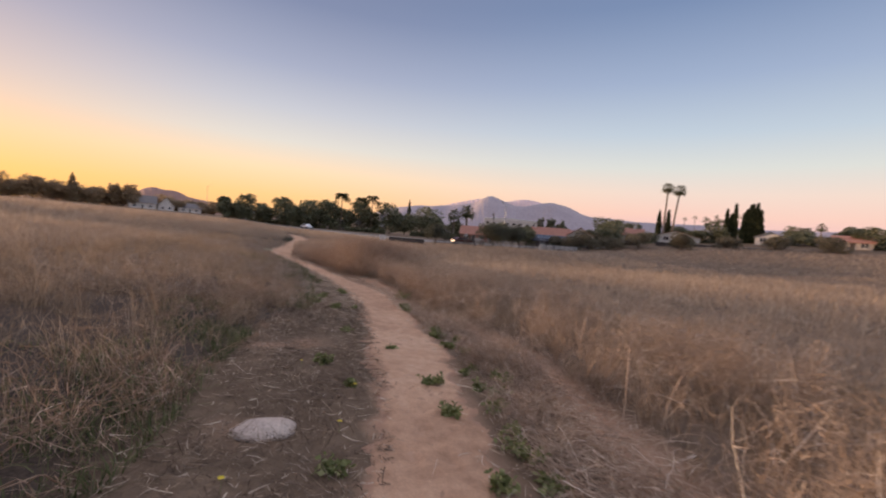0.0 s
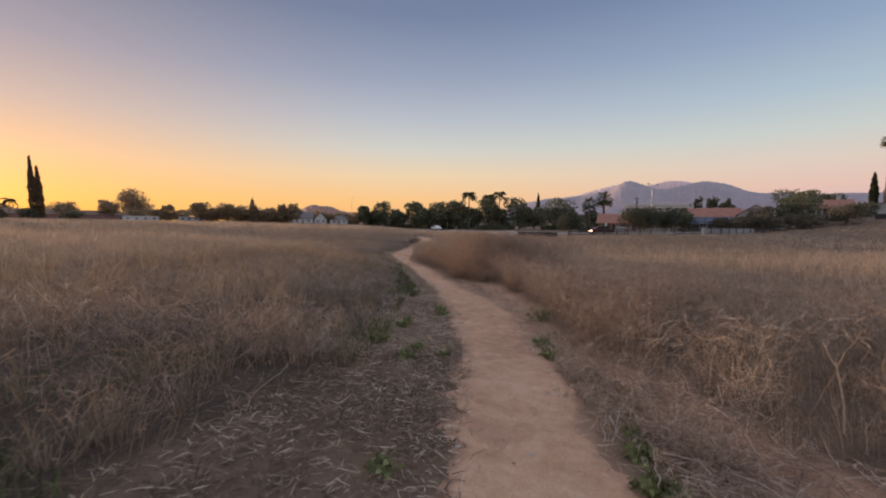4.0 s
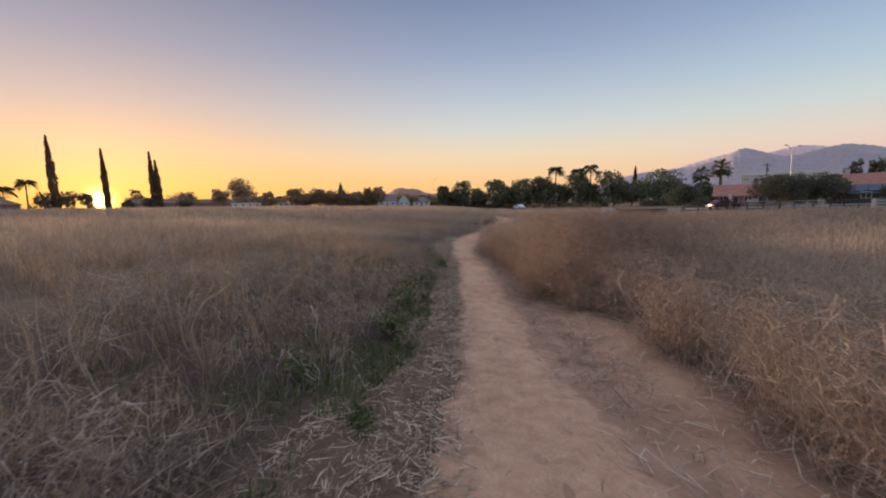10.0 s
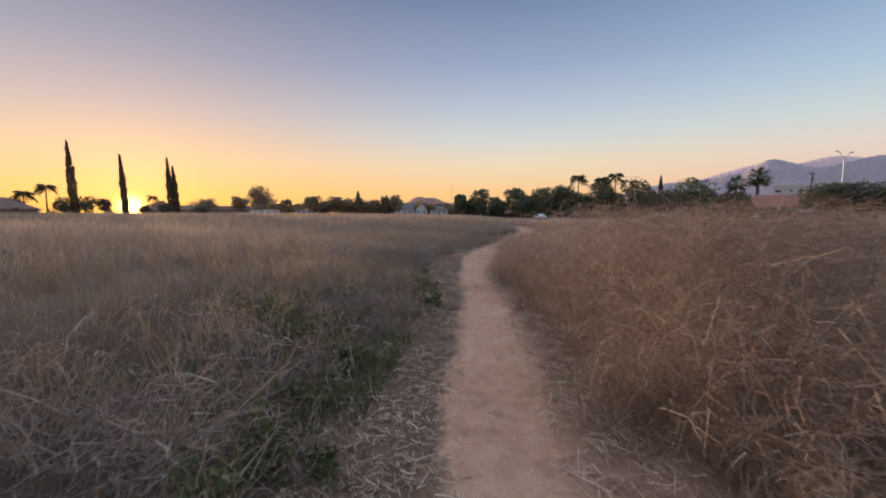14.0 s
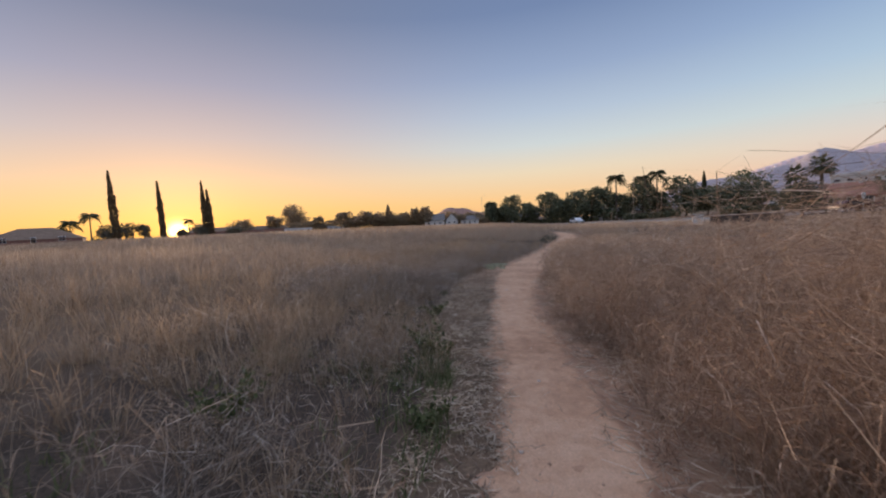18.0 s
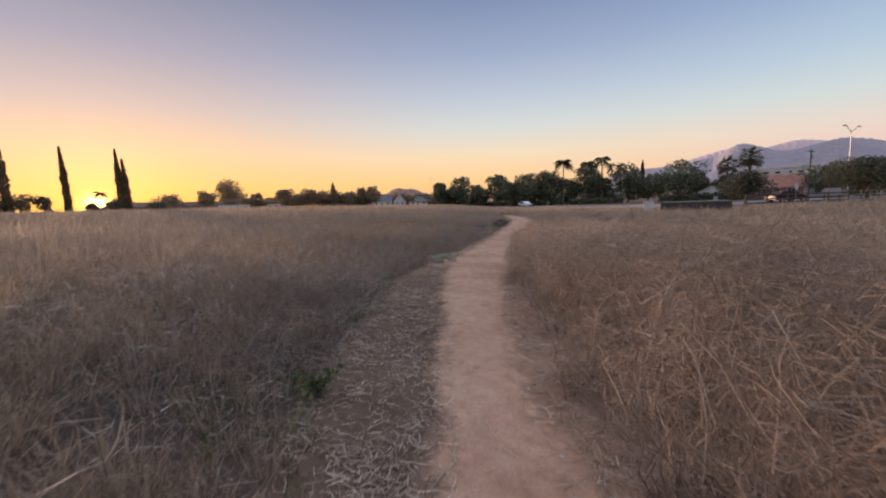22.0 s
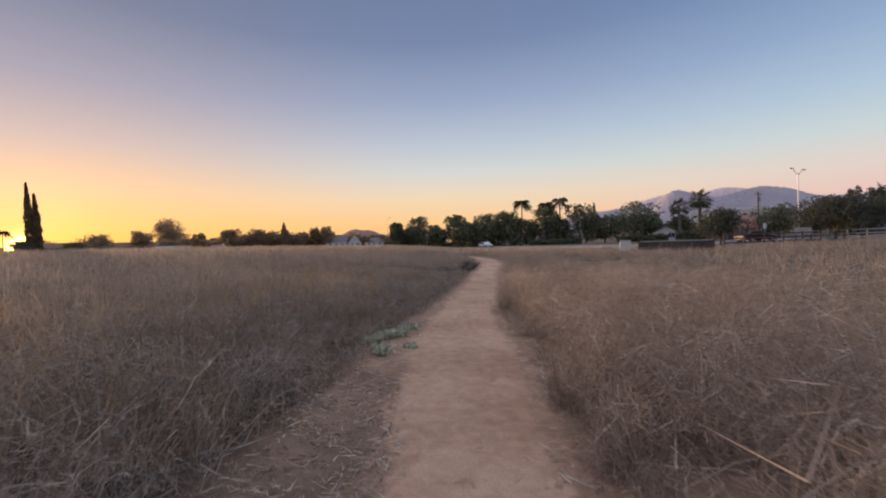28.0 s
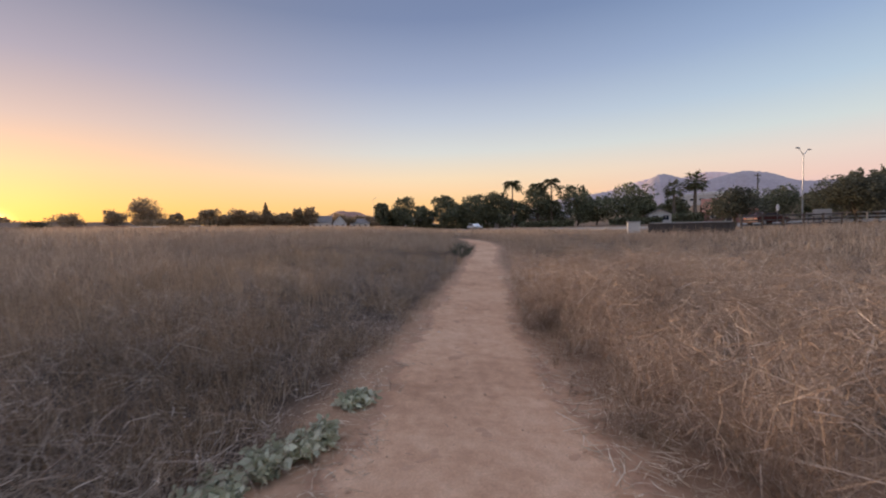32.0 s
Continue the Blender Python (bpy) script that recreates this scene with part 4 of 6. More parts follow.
def spire(x, y, top, width, label, needle=None, base=None, n=2600, lean=0.0, group=""):
    z = float(land(x, y)) if base is None else base
    h = top - z
    ob = thing("cypress", x, y, z - 0.05, label, "tree", group)
    sheet("trunk", *tube([(0, 0, -0.1), (lean * 0.5, 0, h * 0.5), (lean, 0, h * 0.92)], [0.2, 0.13, 0.03], 6), M_BARK, ob)
    t = rng.uniform(0.02, 1, n) ** 1.15
    a = rng.uniform(0, 2 * np.pi, n)
    prof = np.interp(t, [0, 0.06, 0.3, 0.6, 0.85, 1], [0.6, 0.95, 1.0, 0.75, 0.36, 0.03]) * width / 2
    prof = prof * (1 + 0.16 * np.sin(t * 31 + 2 * np.sin(a)) + 0.12 * np.sin(t * 11 + a * 2))
    q = prof * np.sqrt(rng.uniform(0.35, 1, n))
    c = np.stack([np.cos(a) * q + lean * t, np.sin(a) * q, t * h], 1)
    up = np.stack([np.cos(a) * 0.25, np.sin(a) * 0.25, np.ones(n)], 1) * rng.uniform(0.35, 0.75, n)[:, None]
    side = rng.normal(0, 1, (n, 3)) * 0.17
    v = np.stack([c - side, c + side, c + up], 1).reshape(-1, 3)
    sheet("crown", v, np.arange(3 * n).reshape(-1, 3), needle or M_NEEDLE, ob)
    return ob


def palm(x, y, top, label, size=2.4, fan=False, base=None, lean=0.0, fronds=34, group="", trunk=0.19):
    z = float(land(x, y)) if base is None else base
    h = top - z - size * (0.35 if not fan else 0.5)
    ob = thing("palm_tree", x, y, z - 0.05, label, "tree", group)
    sheet("trunk", *tube([(0, 0, -0.1), (lean * 0.35, 0, h * 0.5), (lean * 0.8, 0, h * 0.85), (lean, 0, h)], [trunk * 1.5, trunk, trunk * 0.85, trunk * 0.9]), M_PALMBARK, ob)
    chunks = []
    for i in range(fronds if fan else 0):
        a, up = i * 2.399 + rng.uniform(-0.2, 0.2), math.asin(1 - 1.72 * (i + 0.5) / fronds)
        way = np.array([math.cos(a) * math.cos(up), math.sin(a) * math.cos(up), math.sin(up)])
        hub = np.array([lean, 0, h]) + way * size * rng.uniform(0.4, 0.6)
        chunks.append(ribbons(np.array([[(lean, 0, h), hub]]), np.full((1, 2), 0.09), np.array([[-math.sin(a), math.cos(a), 0]])))
        m = 15
        across, over = np.array([-math.sin(a), math.cos(a), 0]), np.cross(way, [-math.sin(a), math.cos(a), 0])
        sp = np.linspace(-1.45, 1.45, m)
        ray = way[None] * np.cos(sp)[:, None] + across[None] * np.sin(sp)[:, None] + over[None] * rng.normal(0, 0.16, m)[:, None]
        q = np.linspace(0, 1, 3)[None, :, None]
        leaf = hub[None, None] + ray[:, None] * (size * rng.uniform(0.34, 0.52, m))[:, None, None] * q
        leaf[:, :, 2] -= size * 0.13 * q[:, :, 0] ** 2
        chunks.append(ribbons(leaf, np.full((m, 3), size * 0.075), np.tile(np.cross(ray[m // 2], over), (m, 1))))
    for i in range(0 if fan else fronds):
        a = i * 2.399 + rng.uniform(-0.2, 0.2)
        lift = rng.uniform(-0.5, 1.1)
        ln = size * rng.uniform(0.8, 1.1)
        k = 7
        t = np.linspace(0, 1, k)
        hor = ln * t * math.cos(lift * 0.8)
        ver = ln * (math.sin(lift) * t - (0.75 if not fan else 0.35) * t**2)
        rib = np.stack([lean + np.cos(a) * hor, np.sin(a) * hor, h + ver], 1)
        chunks.append(ribbons(rib[None], np.full((1, k), 0.06), np.array([[-math.sin(a), math.cos(a), 0]])))
        m = 16
        tt = np.linspace(0.2 if not fan else 0.45, 0.98, m)
        base_p = np.stack([np.interp(tt, t, rib[:, j]) for j in range(3)], 1)
        for sgn in (-1, 1):
            lf = size * 0.30 * np.sin(np.pi * np.clip(tt * 0.9 + 0.08, 0, 1)) * (1.0 if not fan else 0.9)
            dr = np.stack([-math.sin(a) * sgn + 0.7 * math.cos(a) * np.ones(m), math.cos(a) * sgn + 0.7 * math.sin(a) * np.ones(m), -0.45 - rng.uniform(0, 0.4, m)], 1)
            pp = base_p[:, None, :] + dr[:, None, :] * lf[:, None, None] * np.linspace(0, 1, 3)[None, :, None]
            chunks.append(ribbons(pp, np.full((m, 3), 0.17), np.tile([math.cos(a), math.sin(a), 0.0], (m, 1))))
    sheet("crown", *join(chunks), M_FROND, ob)
    return ob


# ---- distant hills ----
# evening haze is put into the mountain colours, palest on the far ridge
M_HILL = plain("haze_tinted_hillside", (0.385, 0.325, 0.335), (0.45, 0.375, 0.375), 0.004, 0.95, 0.1, 0.05)
M_HILL_FAR = plain("haze_tinted_ridge", (0.74, 0.55, 0.52), (0.8, 0.6, 0.56), 0.004, 0.95, 0.1, 0.05)
# the low hill's colour carries the orange haze before it
M_HILL_LOW = plain("orange_haze_hillside", (0.30, 0.17, 0.13), (0.38, 0.22, 0.17), 0.004, 0.95, 0.1, 0.05)


def hills(name, near_r, far_r, az0, az1, floor, peaks, mat, label, rough):
    """A range of hills: bell-shaped summits (bearing, height, breadth in degrees) on a low ridge."""
    az = np.radians(np.linspace(az0, az1, 260))
    t = np.linspace(0, 1, 26)
    A, T = np.meshgrid(az, t)
    deg = np.degrees(A)
    crest = np.interp(deg, [a for a, _ in floor], [h for _, h in floor])
    for a, h, w in peaks:
        crest = crest + h * np.exp(-np.abs((deg - a) / w) ** 1.7)
    crest = crest + rough * (np.sin(deg * 2.1) + 0.6 * np.sin(deg * 5.3 + 1) + 0.4 * np.sin(deg * 9.7 + 2))
    for _ in range(4):
        crest[:, 1:-1] = (crest[:, :-2] + 2 * crest[:, 1:-1] + crest[:, 2:]) / 4
    edge = np.clip((deg - az0) / 4, 0, 1) * np.clip((az1 - deg) / 4, 0, 1)
    gully = 1 + 0.07 * np.sin(deg * 9 + 5 * T) * (1 - T) + 0.05 * np.sin(deg * 23 - 7 * T) * (1 - T)
    R = near_r + (far_r - near_r) * T
    Zh = np.clip(crest, 5, None) * edge * np.sin(T * np.pi / 2) ** 1.1 * gully - 12 * (1 - T)
    n_t, n_a = A.shape
    i = np.arange(n_a * n_t).reshape(n_t, n_a)
    f = np.stack([i[:-1, :-1], i[:-1, 1:], i[1:, 1:], i[1:, :-1]], -1).reshape(-1, 4)
    v = np.stack([np.sin(A) * R, np.cos(A) * R, Zh], -1).reshape(-1, 3)
    tagged(sheet(name, v, f, mat, smooth=True), label, "mountain", kind="structure")


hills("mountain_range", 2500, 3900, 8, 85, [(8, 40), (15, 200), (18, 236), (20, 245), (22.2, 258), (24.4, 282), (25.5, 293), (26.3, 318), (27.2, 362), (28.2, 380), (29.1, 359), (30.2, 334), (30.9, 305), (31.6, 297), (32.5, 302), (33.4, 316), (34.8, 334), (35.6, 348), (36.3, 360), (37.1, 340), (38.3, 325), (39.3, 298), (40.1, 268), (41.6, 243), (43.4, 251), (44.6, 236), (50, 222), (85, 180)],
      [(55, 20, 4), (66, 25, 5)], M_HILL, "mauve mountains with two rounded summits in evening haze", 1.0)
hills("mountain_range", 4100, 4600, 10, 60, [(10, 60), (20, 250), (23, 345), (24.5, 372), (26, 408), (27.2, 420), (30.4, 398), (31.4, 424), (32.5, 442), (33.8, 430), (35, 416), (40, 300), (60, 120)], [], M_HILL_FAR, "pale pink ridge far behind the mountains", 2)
hills("hill", 2600, 3300, -26, 2, [(-26, 10), (-18, 60), (-14, 100), (-9, 88), (2, 20)], [(-13.3, 40, 1.3), (-11.2, 32, 1.4)], M_HILL_LOW, "low reddish hill on the horizon", 2)

# ---- trees round the field ----
ROW = "trees along the far side of the field"
for x, y, top, w in [(-16, 155, 7.6, 5.5), (-10, 156, 9.5, 9), (2.7, 156, 9.5, 10), (11, 155.5, 9.6, 10.8), (18.3, 155, 10, 9.4), (28.8, 153, 10.8, 11.4),
                     (39.4, 150, 10.9, 11.4), (51, 145, 11.0, 15)]:
    broad_tree(x, y, top, w, "dark green broadleaf tree with a rounded crown", group=ROW, low=0.06, leaf_size=0.3)
for x, y, top, w in [(-13, 160, 6.4, 7), (-4, 158, 6.6, 8), (7, 158, 7.2, 8), (15, 159, 7.4, 8), (23.5, 157, 7.6, 9), (34, 156, 7.4, 9), (45.5, 152, 7.8, 10), (57, 148, 7, 9), (64, 146, 6.6, 8)]:
    broad_tree(x, y, top, w, "lower dark green tree filling the row", group=ROW, leaves=2000, leaf_size=0.34, low=0.0)
for x, y, top, w in [(61.8, 108.5, 5.9, 8), (69, 108, 5.4, 6.5)]:
    broad_tree(x, y, top, w, "dark bushy tree beside the road", group=ROW, leaves=4200, leaf_size=0.17, low=0.05)
for x, y, top, w, lv in [(28.6, 73.2, 3.0, 4.8, 5000), (42, 75.2, 4.2, 6.6, 9000), (49.6, 80.2, 4.5, 7.0, 8000), (45.8, 78.4, 4.0, 6.0, 6000)]:
    broad_tree(x, y, top, w, "low spreading tree with bare forked trunks beside a fence", M_LEAF_DARK, ROW, lv, leaf_size=0.1, low=0.34, lobes=16)
for x, y, top, w in [(89, 82, 6.2, 8), (76.5, 86, 4.2, 6.5), (82, 84, 3.8, 7), (85.5, 90, 4.6, 6), (94, 73, 6.2, 6), (73, 88, 3.2, 5), (80.5, 93.5, 5.4, 6.5), (72, 93.5, 3.4, 5), (86, 93, 5.2, 5), (100, 78, 6, 7), (106, 70, 6.6, 7), (112, 62, 7.4, 7), (117, 54, 8, 7)]:
    broad_tree(x, y, top, w, "greyish dusty bush at the edge of the field", M_LEAF_GREY, "bushes before the houses", 2600, leaf_size=0.17, low=0.0, name="bush")
palm(22, 154, 13.4, "feathery palm among dark broadleaf trees", 3.2)
palm(32.7, 152, 13.4, "tall feathery palm among dark broadleaf trees", 3.3)
palm(29.2, 154.5, 12.5, "feathery palm behind a broadleaf tree", 3.0)
palm(60.8, 140, 9.9, "fan palm with a shaggy crown", 3.3, True, fronds=36, trunk=0.35)
palm(65, 138, 11.5, "fan palm with a dense shaggy crown", 3.6, True, fronds=44, trunk=0.4)
palm(108, 90.8, 21.6, "very tall slender fan palm", 2.3, True, lean=0.5, fronds=40, trunk=0.26)
palm(109.2, 88.8, 21.0, "very tall slender leaning fan palm", 2.4, True, lean=1.8, fronds=40, trunk=0.26)
spire(83, 270, 21.5, 3, "thin dark cypress behind the trees")
for x, y, top, w, ln in [(-129.5, 120.5, 23.5, 2.2, -1.4), (-121.8, 130, 20.5, 1.7, -1.0), (-113.2, 139, 20.4, 1.8, -0.8), (-112.0, 140, 17.5, 1.9, -0.9)]:
    spire(x, y, top, w, "tall narrow cypress against the sunset", M_NEEDLE_BROWN, lean=ln, group="tall cypresses")
for x, y, top, w in [(117.8, 78.6, 14.6, 1.2), (118.4, 77.7, 13.3, 1.3), (118.8, 77.0, 16.1, 1.2), (119.9, 75.3, 13.6, 1.2), (120.2, 74.9, 14.5, 1.2), (120.6, 74.2, 15.9, 1.2), (120.9, 73.7, 16.1, 1.2), (121.4, 72.9, 16.3, 1.4), (121.8, 72.2, 14.5, 1.6)]:
    spire(x, y, top, w, "dark cypress standing in a close group", group="cypress group")
for x, y, top in [(140, 120, 17.2), (142, 117.6, 17.5)]:
    spire(x, y, top, 1.8, "dark narrow cypress behind the houses")
FAR = "trees beyond the field"
FAR_FRONT = [(-102, 281, 13, 8), (-149, 270, 12, 10), (-129, 268, 13.3, 12), (-116, 275, 13.2, 14), (-109, 278, 12.5, 13), (-93, 284, 11, 11), (-86, 287, 14, 8), (-78, 289, 14.5, 12), (-57, 295, 7.5, 14), (-183, 269, 14.5, 13), (-197, 257, 12.4, 16), (-122, 276, 10, 16), (-98, 288, 10, 16), (-152, 290, 9.5, 16), (-130, 280, 9, 15), (-110, 284, 9.5, 16), (-84, 292, 9.5, 15)]
FAR_BACK = [(-70, 296, 8, 14), (-44, 300, 8, 14), (-32, 300, 8.5, 12), (-22, 300, 9, 12), (-172, 296, 9.5, 15), (-212, 270, 11, 18), (-226, 250, 11, 16), (-180, 285, 9, 17), (-128, 284, 11, 18), (-104, 290, 11, 17), (-91, 296, 11, 15), (-64, 302, 10, 16), (-52, 304, 9, 15), (-38, 306, 9.5, 14), (-27, 306, 10, 13)]
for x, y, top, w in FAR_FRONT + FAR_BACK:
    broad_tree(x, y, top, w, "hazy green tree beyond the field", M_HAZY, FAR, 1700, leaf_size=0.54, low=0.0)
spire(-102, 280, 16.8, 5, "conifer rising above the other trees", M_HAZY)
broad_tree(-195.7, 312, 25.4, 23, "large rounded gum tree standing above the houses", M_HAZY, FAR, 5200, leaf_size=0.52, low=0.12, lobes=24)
# by the setting sun
palm(-133.3, 115.6, 11, "feathery palm against the sunset", 3.0)
palm(-136, 111.7, 9, "drooping feathery palm against the sunset", 3.2)
palm(-117, 135.4, 8.4, "small palm against the sunset", 2.2, trunk=0.12, fronds=16)
for x, y, top, w in [(-125.4, 126, 6.8, 5), (-128.6, 122.6, 7.3, 5.5), (-131.5, 118.4, 7, 6), (-138, 110, 6.4, 7), (-119, 134.5, 4.6, 4), (-113.5, 137, 5, 5), (-108, 146, 4.6, 7)]:
    broad_tree(x, y, top, w, "garden tree dark against the sunset", M_LEAF_GREY, FAR, 1500, low=0.0)
# among the houses
GARDEN = "trees among the houses"
for x, y, top, w in [(67, 101, 5.8, 6.5), (88.5, 92, 9.3, 10.8), (78.9, 112, 9.4, 3.4), (81.5, 110, 9.5, 3.8), (84, 108, 8.6, 4), (98.9, 102.6, 10.6, 10.5), (92.9, 106.4, 6.2, 5.5),
                     (104.8, 92.6, 6.6, 8), (113.2, 84.2, 8.2, 6.4), (115.8, 80.2, 12, 8), (125, 63.2, 8.9, 7.4), (130.5, 51.8, 11.4, 7), (136, 130, 12, 9), (150, 120, 12, 10), (146, 92, 11, 9), (154, 80, 13, 10), (140, 60, 12, 8)]:
    broad_tree(x, y, top, w, "dark green garden tree among the houses", group=GARDEN, leaves=2400, low=0.0)
palm(126.3, 60.7, 11.3, "lone fan palm beside a house", 1.5, True, trunk=0.15)
palm(128.9, 55, 10, "small fan palm behind a roof", 1.3, True, trunk=0.15)
for i in range(7):
    palm(396 + 5.2 * i, 309 - 7.6 * i, 39.4 + 0.6 * i + (i % 2) * 1.2, "tiny tall palm on the skyline", 3.2, True, fronds=16, trunk=0.3, group="palms on the skyline")


# ---- houses ----
M_STUCCO = plain("white_stucco", (0.62, 0.58, 0.54), (0.72, 0.68, 0.63), 0.6, 0.9, 0.25, 18)
M_BEIGE = plain("beige_stucco", (0.40, 0.34, 0.29), (0.50, 0.43, 0.37), 0.6, 0.9, 0.25, 18)
M_PINK = plain("salmon_stucco", (0.30, 0.16, 0.13), (0.37, 0.2, 0.165), 0.6, 0.9, 0.25, 18)
M_TILE = plain("red_clay_tile", (0.34, 0.15, 0.105), (0.45, 0.215, 0.15), 1.2, 0.85, 0.6, 9)
M_SHINGLE = plain("grey_shingle", (0.17, 0.15, 0.145), (0.25, 0.23, 0.22), 1.2, 0.9, 0.6, 9)
M_BROWNROOF = plain("brown_shingle", (0.19, 0.125, 0.085), (0.27, 0.185, 0.13), 1.2, 0.9, 0.6, 9)
M_NAVY = plain("dark_blue_grey_roofing", (0.05, 0.055, 0.075), (0.08, 0.085, 0.11), 1.2, 0.8, 0.4, 9)
M_GLASS = plain("dark_window_glass", (0.03, 0.035, 0.045), (0.05, 0.055, 0.07), 1, 0.12, 0.0)
M_TRIM = plain("white_paint", (0.72, 0.70, 0.67), (0.8, 0.78, 0.75), 2, 0.6, 0.1)
M_DARKWOOD = plain("dark_fence_wood", (0.06, 0.05, 0.045), (0.11, 0.09, 0.08), 3, 0.9, 0.4)
M_METAL = plain("galvanised_steel", (0.34, 0.35, 0.36), (0.42, 0.43, 0.44), 3, 0.5, 0.1, 25, 0.7)
M_SOLAR = plain("solar_panel", (0.012, 0.016, 0.03), (0.02, 0.025, 0.045), 2, 0.2, 0.0)
M_ASPHALT = plain("asphalt", (0.045, 0.045, 0.046), (0.065, 0.063, 0.062), 0.4, 0.95, 0.4, 30)
M_CONCRETE = plain("concrete", (0.36, 0.34, 0.31), (0.46, 0.43, 0.40), 0.7, 0.9, 0.3, 20)


def box(x0, x1, y0, y1, z0, z1, bevel=0.0):
    bm = bmesh.new()
    bmesh.ops.create_cube(bm, size=1.0)
    for v in bm.verts:
        v.co = ((x0 + x1) / 2 + v.co.x * (x1 - x0), (y0 + y1) / 2 + v.co.y * (y1 - y0), (z0 + z1) / 2 + v.co.z * (z1 - z0))
    if bevel:
        bmesh.ops.bevel(bm, geom=bm.edges[:], offset=bevel, segments=2, affect="EDGES", profile=0.5)
    return bm


def prism(profile, y0, y1):
    """A closed outline in x, z drawn out from y0 to y1."""
    bm = bmesh.new()
    a = [bm.verts.new((x, y0, z)) for x, z in profile]
    b = [bm.verts.new((x, y1, z)) for x, z in profile]
    bm.faces.new(a)
    bm.faces.new(b[::-1])
    for i in range(len(a)):
        j = (i + 1) % len(a)
        bm.faces.new((a[j], a[i], b[i], b[j]))
    bmesh.ops.recalc_face_normals(bm, faces=bm.faces[:])
    return bm


def turned(ob, deg):
    ob.rotation_euler = (0, 0, radians(deg))
    return ob


def house(x, y, turn, w, d, wall, roof, label, walls, tiles, gable_front=False, windows=3, chimney=None, solar=False, base=None, arch=False, hip=False):
    """A house of width w (local x) and depth d; its front looks along local -y."""
    z = float(land(x, y)) if base is None else base
    ob = turned(thing("house", x, y, z - 0.1, label, "house", "houses beyond the field"), turn)
    ov, th = 0.45, 0.16
    if hip:
        part("wall", box(-w / 2, w / 2, -d / 2, d / 2, 0, wall), walls, ob)
        bm = bmesh.new()
        a, b, r = w / 2 + ov, d / 2 + ov, w / 2 - d / 2
        low = [bm.verts.new((sx_ * a, sy_ * b, wall)) for sx_, sy_ in ((-1, -1), (1, -1), (1, 1), (-1, 1))]
        up = [bm.verts.new((-r, 0, wall + roof)), bm.verts.new((r, 0, wall + roof))]
        for q in ((low[0], low[1], up[1], up[0]), (low[1], low[2], up[1]), (low[2], low[3], up[0], up[1]), (low[3], low[0], up[0]), low[::-1]):
            bm.faces.new(q)
        part("roof", bm, tiles, ob)
    elif gable_front:
        part("wall", prism([(-w / 2, 0), (w / 2, 0), (w / 2, wall), (0, wall + roof), (-w / 2, wall)], -d / 2, d / 2), walls, ob)
        k = roof / (w / 2)
        for sg, nm in ((-1, "roof"), (1, "roof")):
            e = w / 2 + ov
            part(nm, prism([(0, wall + roof + 0.03), (sg * e, wall + roof - k * e + 0.03), (sg * e, wall + roof - k * e + th), (0, wall + roof + th + 0.03)], -d / 2 - ov, d / 2 + ov), tiles, ob)
    else:
        bm = prism([(-d / 2, 0), (d / 2, 0), (d / 2, wall), (0, wall + roof), (-d / 2, wall)], -w / 2, w / 2)
        bmesh.ops.rotate(bm, verts=bm.verts[:], cent=(0, 0, 0), matrix=Matrix.Rotation(radians(90), 3, "Z"))
        part("wall", bm, walls, ob)
        k = roof / (d / 2)
        for sg in (-1, 1):
            e = d / 2 + ov
            bm = prism([(0, wall + roof + 0.03), (sg * e, wall + roof - k * e + 0.03), (sg * e, wall + roof - k * e + th), (0, wall + roof + th + 0.03)], -w / 2 - ov, w / 2 + ov)
            bmesh.ops.rotate(bm, verts=bm.verts[:], cent=(0, 0, 0), matrix=Matrix.Rotation(radians(90), 3, "Z"))
            rf = part("roof", bm, tiles, ob)
            if solar and sg == -1:
                sl = math.atan(k)
                for i in range(4):
                    pn = part("solar_panel", box(-0.8, 0.8, -1.3, 1.3, 0, 0.05), M_SOLAR, rf, "dark solar panel on the roof")
                    pn.location = (-w * 0.28 + i * 1.75, -d * 0.27, wall + roof * 0.46 + th + 0.16)
                    pn.rotation_euler = (sl, 0, 0)
    fy = -d / 2
    for i in range(windows):
        wx = (i + 0.5) / windows * w * 0.86 - w * 0.43
        if i == windows // 2 and windows > 2:
            dr = part("door", box(wx - 0.48, wx + 0.48, fy - 0.05, fy + 0.02, 0.1, 2.15), M_DARKWOOD, ob, "dark front door")
            part("door_frame", box(wx - 0.56, wx + 0.56, fy - 0.035, fy + 0.02, 0.1, 2.24), M_TRIM, dr)
            continue
        fr = part("window", box(wx - 0.75, wx + 0.75, fy - 0.05, fy + 0.02, 0.95, 2.2), M_TRIM, ob, "white window frame")
        for sg in (-1, 1):
            part("pane", box(wx + sg * 0.35 - 0.31, wx + sg * 0.35 + 0.31, fy - 0.07, fy - 0.045, 1.03, 2.12), M_GLASS, fr)
    if arch:
        bm = bmesh.new()
        pts = [(math.cos(a) * 0.9, math.sin(a) * 0.9) for a in np.linspace(0, np.pi, 9)]
        bm.faces.new([bm.verts.new((px + w * 0.27, fy - 0.03, pz + 1.0)) for px, pz in pts])
        ex = bmesh.ops.extrude_face_region(bm, geom=bm.faces[:])
        bmesh.ops.translate(bm, verts=[v for v in ex["geom"] if isinstance(v, bmesh.types.BMVert)], vec=(0, 0.05, 0))
        part("arched_window", bm, M_GLASS, ob, "dark half-round window")
    if chimney is not None:
        ch = part("chimney", box(chimney - 0.4, chimney + 0.4, -0.35, 0.35, wall + roof * 0.5, wall + roof + 1.1, 0.03), M_STUCCO, ob, "pale plastered chimney")
